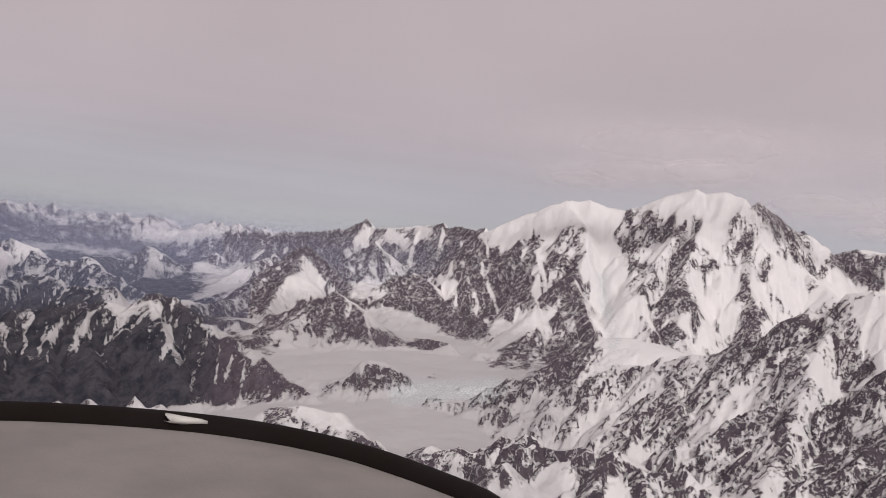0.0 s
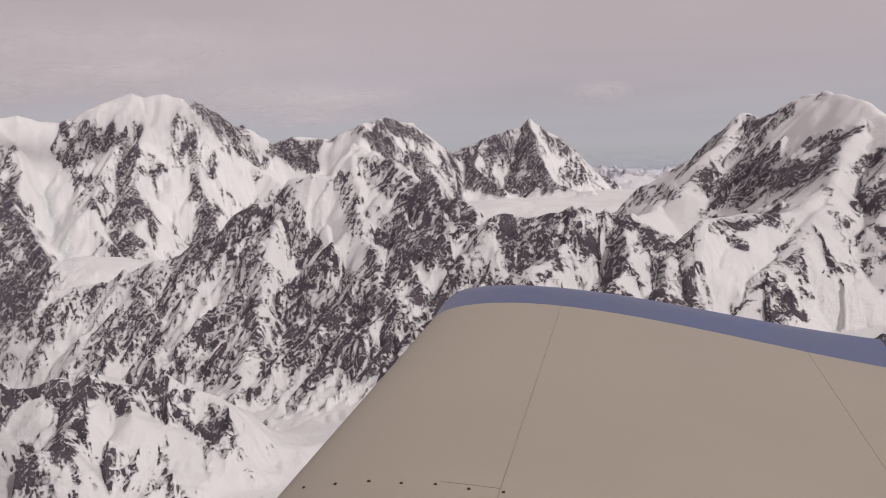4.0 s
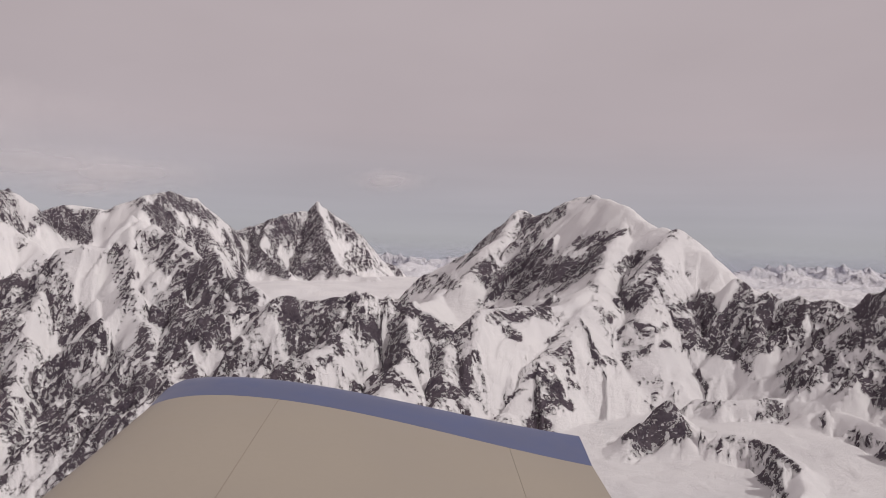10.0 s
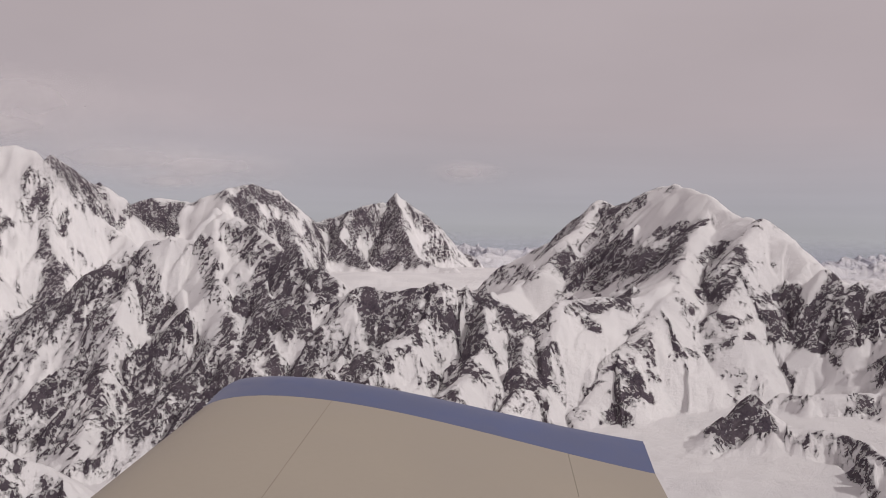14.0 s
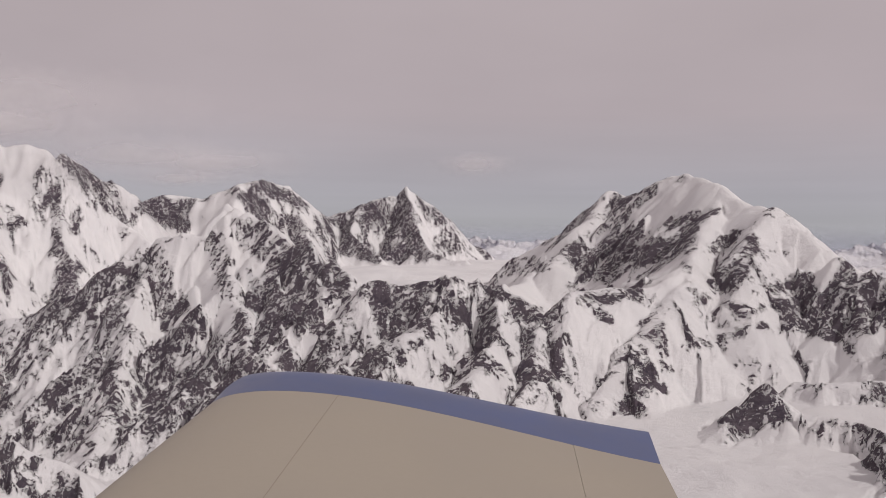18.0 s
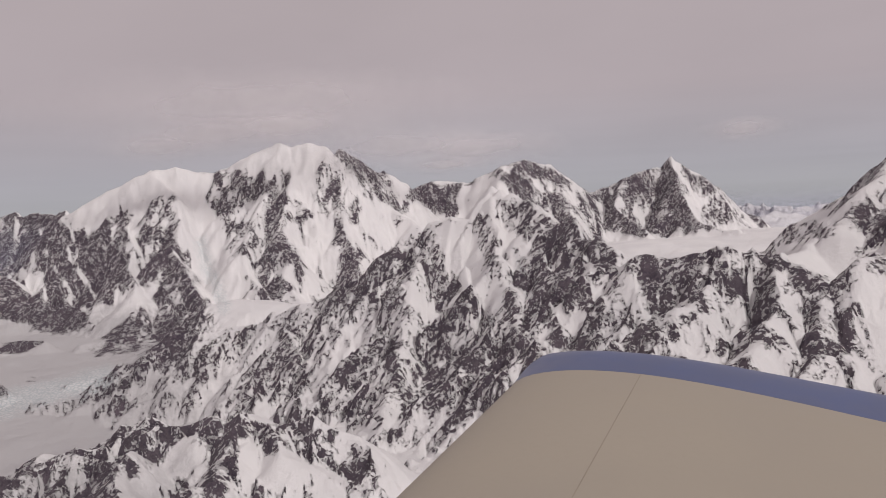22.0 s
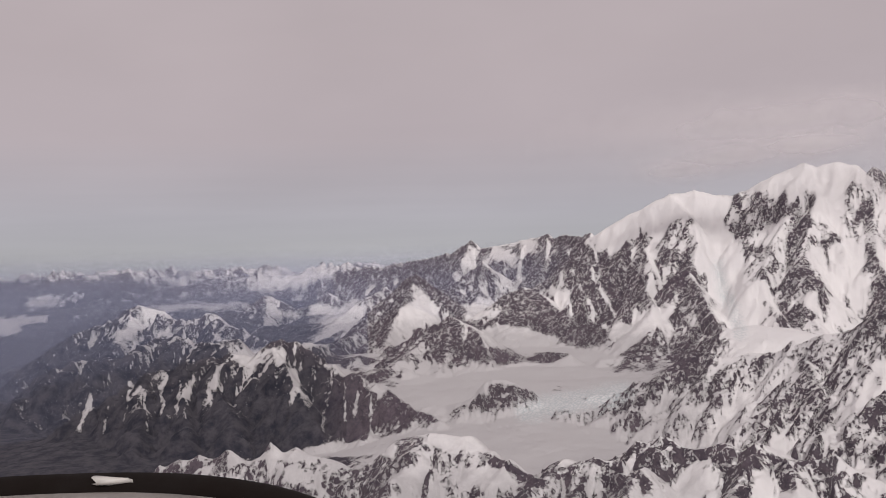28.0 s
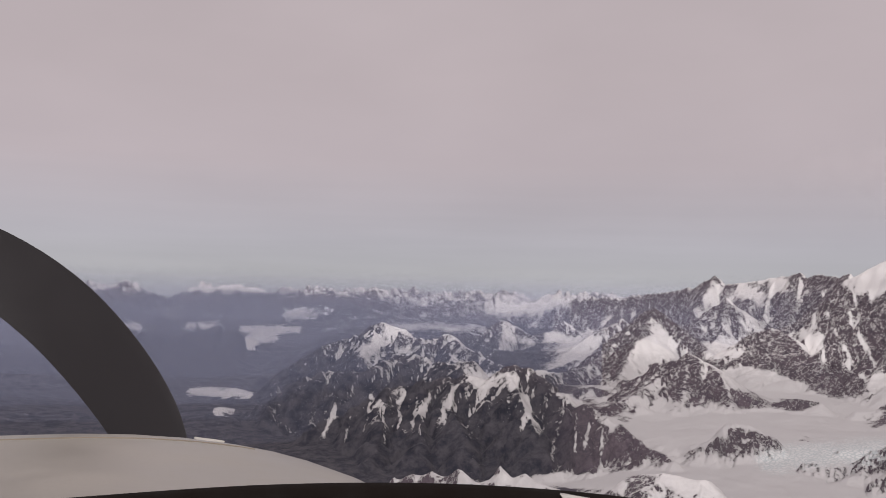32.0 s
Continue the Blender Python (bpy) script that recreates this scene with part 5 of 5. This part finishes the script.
LABELS = {
    "massif": "broad snow-covered summit massif with its head in cloud",
    "shoulder": "long rock ridge streaked with snow below the massif",
    "crest": "snowy crest with dark cliffs under the cloud",
    "pyramid": "pointed dark rock peak with a white snow cap",
    "dome": "snow-domed mountain with dark rock bands",
    "cirque_wall": "dark rock wall above a snow basin",
    "buttress": "snow-plastered rock buttress above the glacier",
    "rock_pyramid": "small dark rock pyramid in the snow basin",
    "low_rib": "low rock rib breaking through the snow",
    "near_ridge": "jagged near ridge of snow and black rock",
    "dark_mountain": "dark bare mountain with snow gullies",
    "inner_peaks": "sharp dark peaks above the glacier bay",
    "front_peaks": "dark rock peaks standing in the glacier",
    "wall_spur": "black rock spur beside the icefall",
    "back_range": "rocky skyline range with snow couloirs",
    "snow_foothills": "rounded foothills patched with snow",
    "valley_spur": "dark wooded spur beside the valley",
    "valley_hills": "low hazy hills in the valley",
    "islet": "rock island standing out of the glacier",
}
sheet("ground", QUADS[FACE_WHO == 0], "snow basins, glaciers and dark valley floors", "ground", "structure")
for mi, nm in enumerate(names_):
    qs = QUADS[FACE_WHO == mi + 1]
    if len(qs):
        sheet("mountain", qs, LABELS[nm], "mountain")


# ---- the aircraft ----
def part(name, bm, material, parent=None, label=""):
    """Link a bmesh as one mesh object under a thing."""
    bmesh.ops.recalc_face_normals(bm, faces=bm.faces)
    for e in bm.edges:
        e.smooth = len(e.link_faces) != 2 or e.calc_face_angle() < 0.75
    me = bpy.data.meshes.new(name)
    bm.to_mesh(me)
    bm.free()
    me.materials.append(material)
    for p in me.polygons:
        p.use_smooth = True
    ob = new(name, me)
    ob.parent = parent
    if label:
        ob["label"] = label
    return ob


def loft(rings, closed=True, caps=True):
    """Skin a row of rings that have the same count of points."""
    bm = bmesh.new()
    vs = [[bm.verts.new(p) for p in ring] for ring in rings]
    n = len(vs[0])
    for a, b in zip(vs, vs[1:]):
        for i in range(n if closed else n - 1):
            j = (i + 1) % n
            bm.faces.new((a[i], a[j], b[j], b[i]))
    if caps and closed:
        bm.faces.new(vs[0][::-1])
        bm.faces.new(vs[-1])
    return bm


W_LE = Vector((-1.036, 3.328, EYE_Z + -0.595))
W_S = Vector((0.0031, 0.9970, 0.0771)).normalized()
W_C = Vector((0.9920, 0.0066, -0.1257)).normalized()
W_N = W_C.cross(W_S).normalized()


def wing_at(c, s, n):
    return W_LE + W_C * c + W_S * s + W_N * n


def upper(u):
    """Height of the wing's upper skin at the fraction u of the chord."""
    return -0.06 + 0.3566 * math.sqrt(u) + -0.0986 * u + -0.4492 * u * u + 0.2474 * u ** 3


def lower(u):
    return -0.06 - 0.07 * math.sqrt(u) * (1 - u) + 0.045 * u


def chord_at(u):
    return -0.055 + 1.655 * u


def foil(s, u0=0.0, u1=1.0, n=26):
    us = [u0 + (u1 - u0) * (1 - math.cos(math.pi * i / n)) / 2 for i in range(n + 1)]
    top = [(u, upper(u)) for u in us]
    bot = [(u, lower(u)) for u in us[::-1]][1:-1] if u0 == 0.0 else [(u, lower(u)) for u in us[::-1]]
    return [wing_at(chord_at(u), s, z) for u, z in top + bot]


airplane = tagged(new("airplane"), "low-wing light aircraft, cream with blue wing tips", "airplane")
HINGE = 0.809
wing = part("wing", loft([foil(s, 0, HINGE) for s in (-3.0, -2.0, -1.0, -0.055)]), M_CREAM, airplane, "cream painted wing panel")
part("flap", loft([foil(s, HINGE + 0.0007, 1.0, n=8) for s in (-3.0, -2.2, -1.402)]), M_CREAM, wing, "cream wing flap")
part("aileron", loft([foil(s, HINGE + 0.0007, 1.0, n=8) for s in (-1.395, -0.8, -0.055)]), M_CREAM, wing, "cream aileron")
tip = []
for i in range(15):
    v = i / 14
    s = -0.0542 + 0.314 * math.sin(v * math.pi / 2)
    k_ = max(0.0, 1 - math.sin(v * math.pi / 2) ** 5) ** 0.6          # fullness, falling off at the rim
    rise = 0.03 * math.sin(v * math.pi / 2)
    u0 = 0.07 * math.sin(v * math.pi / 2) ** 3
    us = [u0 + (1 - u0) * (1 - math.cos(math.pi * j / 30)) / 2 for j in range(31)]
    ring = []
    for j, u in enumerate(us):
        m = upper(u) * 0.45 + lower(u) * 0.55
        ring.append(wing_at(chord_at(u), s, rise + m + (upper(u) - m) * (0.3 + 0.7 * k_)))
    for u in us[::-1][1:-1]:
        m = upper(u) * 0.45 + lower(u) * 0.55
        ring.append(wing_at(chord_at(u), s, rise + m + (lower(u) - m) * (0.1 + 0.9 * k_)))
    tip.append(ring)
part("wing_tip", loft(tip), M_BLUE, wing, "blue moulded wing tip")

# seams, screws and hinge on the wing
def strip(points, width, height, material, name, label=""):
    """A thin proud strip along a row of (chord, span) places on the upper skin."""
    bm = bmesh.new()
    rows = []
    for (c0, s0), (c1, s1) in zip(points, points[1:] + points[-1:]):
        rows.append((c0, s0))
    d = Vector((points[-1][0] - points[0][0], points[-1][1] - points[0][1])).normalized()
    nx, ns = -d.y, d.x
    vs = []
    for c0, s0 in rows:
        u = (c0 + 0.055) / 1.655
        z = upper(min(max(u, 0), 1))
        vs.append([bm.verts.new(wing_at(c0 + nx * width * k / 2, s0 + ns * width * k / 2, z + h)) for k, h in ((-1, -0.002), (-1, height), (1, height), (1, -0.002))])
    for p, q in zip(vs, vs[1:]):
        for i in range(3):
            bm.faces.new((p[i], p[i + 1], q[i + 1], q[i]))
    return part(name, bm, material, wing, label)


strip([(0.42, -0.05 - 0.1 * i) for i in range(29)], 0.0022, 0.0006, M_JOINT, "skin_seam", "thin dark seam between wing skins")
strip([(0.30 + 0.02 * i, -1.66) for i in range(7)], 0.002, 0.0006, M_JOINT, "skin_seam", "thin dark seam between wing skins")
for i in range(7):
    c0 = 0.02 + 0.068 * i
    bm = bmesh.new()
    bmesh.ops.create_cone(bm, cap_ends=True, segments=10, radius1=0.0034, radius2=0.003, depth=0.003)
    bmesh.ops.transform(bm, matrix=Matrix.Translation(wing_at(c0, -1.675 - 0.006 * (i % 2), upper((c0 + 0.055) / 1.655) + 0.001)), verts=bm.verts)
    part("screw", bm, M_SEAM, wing, "small dark screw head")
bm = bmesh.new()
bmesh.ops.create_cube(bm, size=1.0)
bmesh.ops.transform(bm, matrix=Matrix.Translation(wing_at(1.275, -1.385, upper(0.81) + 0.004)) @ Matrix.Diagonal((0.026, 0.012, 0.010, 1)), verts=bm.verts)
bmesh.ops.bevel(bm, geom=bm.edges[:], offset=0.002, segments=2, affect='EDGES')
part("hinge_bracket", bm, M_SEAM, wing, "small dark aileron hinge bracket")


# ---- cockpit edge, cowling and propeller ----
NOSE = Vector((-0.13, -0.07, 0))      # where the cockpit and the nose lie against the wing


def bez(pts, n):
    """Smooth open curve through points."""
    out = []
    P = [pts[0]] + list(pts) + [pts[-1]]
    for i in range(1, len(P) - 2):
        p0, p1, p2, p3 = (np.array(p, float) for p in P[i - 1:i + 3])
        for j in range(n):
            t = j / n
            out.append(0.5 * (2 * p1 + (p2 - p0) * t + (2 * p0 - 5 * p1 + 4 * p2 - p3) * t * t + (3 * p1 - p0 - 3 * p2 + p3) * t ** 3))
    out.append(np.array(P[-2], float))
    return out


RIM_Z = EYE_Z - 0.262
RIM = bez([(-1.30, -0.75), (-1.38, -0.5), (-1.415, -0.2), (-1.43, 0.05), (-1.42, 0.17), (-1.392, 0.27), (-1.355, 0.345), (-1.30, 0.418), (-1.24, 0.468), (-1.165, 0.502), (-1.09, 0.513), (-0.99, 0.511), (-0.88, 0.495)], 8)
RIM_DROP = [0.0 if p[0] < -0.99 else 8.0 * (p[0] + 0.99) ** 2 for p in RIM]


def tube(points, radius, squash=1.0, n=12):
    rings = []
    for i, p in enumerate(points):
        a, b = points[max(i - 1, 0)], points[min(i + 1, len(points) - 1)]
        d = np.array(b) - np.array(a)
        d = Vector((d[0], d[1], 0)).normalized()
        side = Vector((-d.y, d.x, 0))
        taper = 1.0 - 0.3 * min(1.0, max(0.0, (p[0] + 1.25) / 0.3)) if p[1] > 0 else 1.0
        rings.append([NOSE + Vector((p[0], p[1], RIM_Z - RIM_DROP[i])) + side * (radius * taper * math.cos(q)) + Vector((0, 0, squash * radius * taper * math.sin(q))) for q in (math.tau * k / n for k in range(n))])
    return loft(rings)


bm = bmesh.new()
outer = [bm.verts.new((p[0], p[1], RIM_Z + 0.002 - q)) for p, q in zip(RIM, RIM_DROP)]
mid_ = [bm.verts.new((p[0] * 0.86 - 0.14, p[1] * 0.86 - 0.02, RIM_Z + 0.004 - q)) for p, q in zip(RIM, RIM_DROP)]
inner = [bm.verts.new((p[0] * 0.3 - 0.42, p[1] * 0.7 - 0.03, RIM_Z - 0.02 - q)) for p, q in zip(RIM, RIM_DROP)]
for r0, r1 in ((outer, mid_), (mid_, inner)):
    for i in range(len(RIM) - 1):
        bm.faces.new((r0[i], r0[i + 1], r1[i + 1], r1[i]))
bmesh.ops.solidify(bm, geom=bm.faces[:], thickness=0.006)
bmesh.ops.translate(bm, vec=NOSE, verts=bm.verts)
dash = part("glareshield_top", bm, M_DASH, airplane, "grey cloth-covered glareshield top")
part("rim", tube(RIM, 0.021, 0.8), M_BLACK, dash, "black padded vinyl rim")
tg = RIM[56]
bm = bmesh.new()
bmesh.ops.create_cube(bm, size=1.0)
bmesh.ops.subdivide_edges(bm, edges=bm.edges[:], cuts=2)
for v in bm.verts:
    v.co += Vector((0.1 * math.sin(9 * v.co.y), 0.12 * math.sin(7 * v.co.x + 1), 0.2 * math.sin(5 * v.co.x)))
bmesh.ops.transform(bm, matrix=Matrix.Translation(NOSE + Vector((tg[0] + 0.012, tg[1] - 0.004, RIM_Z + 0.012))) @ Euler((0, 0.1, 1.0)).to_matrix().to_4x4() @ Matrix.Diagonal((0.034, 0.014, 0.006, 1)), verts=bm.verts)
part("tape_scrap", bm, M_WHITE, dash, "scrap of white tape on the rim")

def cowl_at(v, q, lift=0.0):
    """A place on the cowling: v from the windscreen forward, q from one side over the top to the other."""
    w = 0.86 - 0.10 * v - 1.5 * max(0, v - 0.6) ** 2
    top = -0.282 - 0.02 * v - 0.55 * max(0, v - 0.42) ** 2
    cx, cz = math.cos(q), max(math.sin(q), 0.0)
    return Vector((-1.55 - 1.15 * v + NOSE.x, NOSE.y - 0.13 + w * math.copysign(abs(cx) ** 0.8, cx), EYE_Z + top - 0.42 + 0.42 * cz ** 0.9 + lift))


cowling = part("cowling", loft([[cowl_at(i / 14, math.pi * k / 32) for k in range(33)] for i in range(15)], closed=False), M_COWL, airplane, "cream engine cowling")


def cowl_strip(v0, v1, q0, q1, lift, n, material, name, label):
    """A thin raised strip lying on the cowling."""
    rings = []
    for i in range(n + 1):
        q = q0 + (q1 - q0) * i / n
        rings.append([cowl_at(v0, q, -0.003), cowl_at(v0, q, lift), cowl_at(v1, q, lift), cowl_at(v1, q, -0.003)])
    return part(name, loft(rings), material, cowling, label)


cowl_strip(0.452, 0.457, 1.15, 2.1, 0.0008, 24, M_JOINT, "cowl_seam", "dark seam between cowling panels")
cowl_strip(0.562, 0.572, 1.18, 1.25, 0.0035, 4, M_WHITE, "latch", "pale metal cowling latch")
cowl_strip(0.66, 0.664, 0.5, 1.15, 0.0008, 16, M_JOINT, "cowl_seam", "dark seam between cowling panels")
# cabin tub that joins the nose, the cockpit and the wing root, below the window line
rings = []
for i in range(13):
    v = i / 12
    x = -1.72 + 3.1 * v
    half, top, low_z = 0.555 - 0.06 * max(0, v - 0.6), -0.48 - 0.03 * math.sin(math.pi * v), -1.22 + 0.10 * v * v
    cy = -0.205
    outer = [(cy - half, top), (cy - half - 0.03, -0.8), (cy - half + 0.06, low_z + 0.08), (cy, low_z), (cy + half - 0.06, low_z + 0.08), (cy + half + 0.03, -0.8), (cy + half, top)]
    inner = [(cy + (y - cy) * 0.95, z + 0.03 if 0 < k < 6 else z) for k, (y, z) in enumerate(outer)][::-1]
    rings.append([Vector((x, y, EYE_Z + z)) for y, z in outer + inner])
part("fuselage", loft(rings), M_CREAM, airplane, "cream fuselage side below the windows")
hub = NOSE + Vector((-2.86, -0.13, EYE_Z - 0.66))
rings = []
for i in range(12):
    v = i / 11
    r = 0.17 * math.sqrt(max(0.0, 1 - v ** 2.2)) + 0.002
    rings.append([hub + Vector((-0.32 * v, r * math.cos(q), r * math.sin(q))) for q in (math.tau * k / 24 for k in range(24))])
propeller = part("propeller", loft(rings), M_COWL, airplane, "cream propeller spinner")


def blade(path, name):
    """A swept, twisted blade along a row of (sideways, height) places."""
    rings = []
    n = len(path)
    for i, p in enumerate(path):
        a, b = path[max(i - 1, 0)], path[min(i + 1, n - 1)]
        d = Vector((0, b[0] - a[0], b[1] - a[1])).normalized()
        side = Vector((0, -d.z, d.y))
        v = i / (n - 1)
        w = 0.09 * (0.6 + 0.6 * math.sin(math.pi * min(1, 0.15 + 0.8 * v))) * (1 - max(0, v - 0.85) ** 2 * 30)
        tw = radians(50 - 32 * v)
        ch = side * math.cos(tw) + Vector((1, 0, 0)) * math.sin(tw)
        th = ch.cross(d).normalized()
        c = Vector((hub.x + 0.06, p[0] + NOSE.y, EYE_Z - 0.05 + p[1]))
        rings.append([c + ch * (w * math.cos(q)) + th * (0.013 * math.sin(q) * (1.2 - v)) for q in (math.tau * k / 14 for k in range(14))])
    return part(name, loft(rings), M_BLADE, propeller, "black swept propeller blade")


blade(bez([(0.16, -0.64), (0.22, -0.50), (0.19, -0.36), (0.09, -0.20), (-0.05, -0.05), (-0.22, 0.06), (-0.42, 0.12)], 5), "propeller_blade")
blade(bez([(-0.20, -0.60), (-0.34, -0.74), (-0.42, -0.95), (-0.40, -1.2)], 5), "propeller_blade")


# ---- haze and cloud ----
def haze_sheet_material(name, colour, alpha, lo, hi):
    """Tinted see-through sheet that stands in for distance haze, densest at its foot."""
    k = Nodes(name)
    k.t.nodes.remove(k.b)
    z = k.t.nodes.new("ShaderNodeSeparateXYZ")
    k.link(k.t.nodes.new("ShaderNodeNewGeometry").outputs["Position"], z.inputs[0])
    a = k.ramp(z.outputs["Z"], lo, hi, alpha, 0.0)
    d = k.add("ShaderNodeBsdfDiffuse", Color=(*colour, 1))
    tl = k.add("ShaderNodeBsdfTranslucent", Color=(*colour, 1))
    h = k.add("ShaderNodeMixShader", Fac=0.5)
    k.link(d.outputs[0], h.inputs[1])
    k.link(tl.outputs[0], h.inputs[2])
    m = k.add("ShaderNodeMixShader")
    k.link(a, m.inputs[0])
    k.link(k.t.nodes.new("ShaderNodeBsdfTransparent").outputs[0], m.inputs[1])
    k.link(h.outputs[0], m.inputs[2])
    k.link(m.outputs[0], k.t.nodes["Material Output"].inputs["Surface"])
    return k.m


def haze_sheet(r, a0, a1, alpha, top, colour=(0.53, 0.57, 0.73)):
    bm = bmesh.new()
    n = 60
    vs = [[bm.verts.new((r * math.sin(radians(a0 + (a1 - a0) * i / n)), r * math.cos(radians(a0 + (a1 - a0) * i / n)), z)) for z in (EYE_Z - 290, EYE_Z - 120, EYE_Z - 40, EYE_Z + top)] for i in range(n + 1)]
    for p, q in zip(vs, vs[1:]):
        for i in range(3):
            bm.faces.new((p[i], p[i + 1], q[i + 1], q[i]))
    ob = part("haze", bm, haze_sheet_material("haze", colour, alpha, EYE_Z - 60, EYE_Z + top))
    return tagged(ob, "see-through bluish sheet standing in for haze over the distant valleys", "haze", kind="stuff")


# upright tinted sheets hung between the ranges paint in the haze of distance
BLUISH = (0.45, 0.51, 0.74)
haze_sheet(1270, -97, -56, 0.08, 20, BLUISH)
haze_sheet(1460, -97, -56, 0.08, 25, BLUISH)
haze_sheet(1570, -56, -43, 0.06, 40, BLUISH)
haze_sheet(1760, -56, -43, 0.12, 40, BLUISH)
haze_sheet(1600, -97, -56, 0.12, 30, BLUISH)
haze_sheet(1900, -97, 45, 0.14, 35)
haze_sheet(2250, -97, -58, 0.15, 40, BLUISH)
haze_sheet(2600, -97, 45, 0.17, 45)
haze_sheet(3400, -97, 45, 0.20, 60)
haze_sheet(4100, -97, 45, 0.24, 80)


def cloud_material():
    """Soft torn cloud: densest at its heart, frayed by noise towards the edge."""
    k = Nodes("cloud")
    k.t.nodes.remove(k.b)
    tc = k.t.nodes.new("ShaderNodeTexCoord")
    uv = k.t.nodes.new("ShaderNodeUVMap")
    sep = k.t.nodes.new("ShaderNodeSeparateXYZ")
    k.link(uv.outputs[0], sep.inputs[0])
    x, y = k.math('SUBTRACT', sep.outputs[0], 0.5), k.math('SUBTRACT', sep.outputs[1], 0.5)
    d = k.math('MULTIPLY', k.math('SQRT', k.math('ADD', k.math('MULTIPLY', x, x), k.math('MULTIPLY', y, y))), 2.0)
    n = k.noise(tc.outputs["Object"], 0.014, 5, 0.55)
    v = k.math('SUBTRACT', k.math('ADD', k.math('SUBTRACT', 1.0, d), k.math('MULTIPLY', k.math('SUBTRACT', n, 0.5), 0.6)), 0.08)
    a = k.math('MULTIPLY', k.ramp(v, 0.0, 1.0), 0.42)
    c = (0.90, 0.86, 0.865, 1)
    h = k.add("ShaderNodeMixShader", Fac=0.5)
    k.link(k.add("ShaderNodeBsdfDiffuse", Color=c).outputs[0], h.inputs[1])
    k.link(k.add("ShaderNodeBsdfTranslucent", Color=c).outputs[0], h.inputs[2])
    m = k.add("ShaderNodeMixShader")
    k.link(a, m.inputs[0])
    k.link(k.t.nodes.new("ShaderNodeBsdfTransparent").outputs[0], m.inputs[1])
    k.link(h.outputs[0], m.inputs[2])
    k.link(m.outputs[0], k.t.nodes["Material Output"].inputs["Surface"])
    return k.m


M_CLOUD = cloud_material()


def cloud(a, e, r, width, height, bulge, label):
    """A bank of cloud as a domed, soft-edged sheet of vapour."""
    bm = bmesh.new()
    uvl = bm.loops.layers.uv.new("UVMap")
    n, m = 24, 12
    c = Vector((r * math.sin(radians(a)), r * math.cos(radians(a)), EYE_Z + r * math.tan(radians(e))))
    side, back = Vector((math.cos(radians(a)), -math.sin(radians(a)), 0)), Vector((math.sin(radians(a)), math.cos(radians(a)), 0))
    vs, uvs = [], {}
    for j in range(m + 1):
        for i in range(n + 1):
            u, v = i / n, j / m
            q = 1 - min(1, math.hypot(u - 0.5, v - 0.5) * 2) ** 2
            p = c + side * (width * (u - 0.5)) + Vector((0, 0, height * (v - 0.5))) - back * (bulge * q)
            p += Vector(noise.noise_vector(p / 60)) * (0.01 * width)
            vs.append(bm.verts.new(p - c))
            uvs[vs[-1]] = (u, v)
    for j in range(m):
        for i in range(n):
            k = j * (n + 1) + i
            f = bm.faces.new((vs[k], vs[k + 1], vs[k + n + 2], vs[k + n + 1]))
            for lp in f.loops:
                lp[uvl].uv = uvs[lp.vert]
    ob = part("cloud", bm, M_CLOUD)
    ob.location = c
    return tagged(ob, label, "cloud", kind="stuff")


CAP = "soft grey cloud cap dragging over the summit"
cloud(-31.0, 7.3, 1380, 900, 150, 30, CAP)
cloud(-33.5, 5.6, 1400, 420, 80, 20, CAP)
cloud(-29.0, 5.9, 1360, 380, 70, 20, CAP)
cloud(-36.5, 4.9, 1420, 300, 60, 15, CAP)
cloud(-22.5, 4.5, 1460, 480, 90, 20, CAP)
cloud(-17.5, 4.2, 1530, 420, 80, 20, CAP)
cloud(-19.6, 3.2, 1570, 260, 40, 10, CAP)
cloud(-1.9, 4.4, 1900, 235, 66, 15, "small pale lens-shaped cloud")
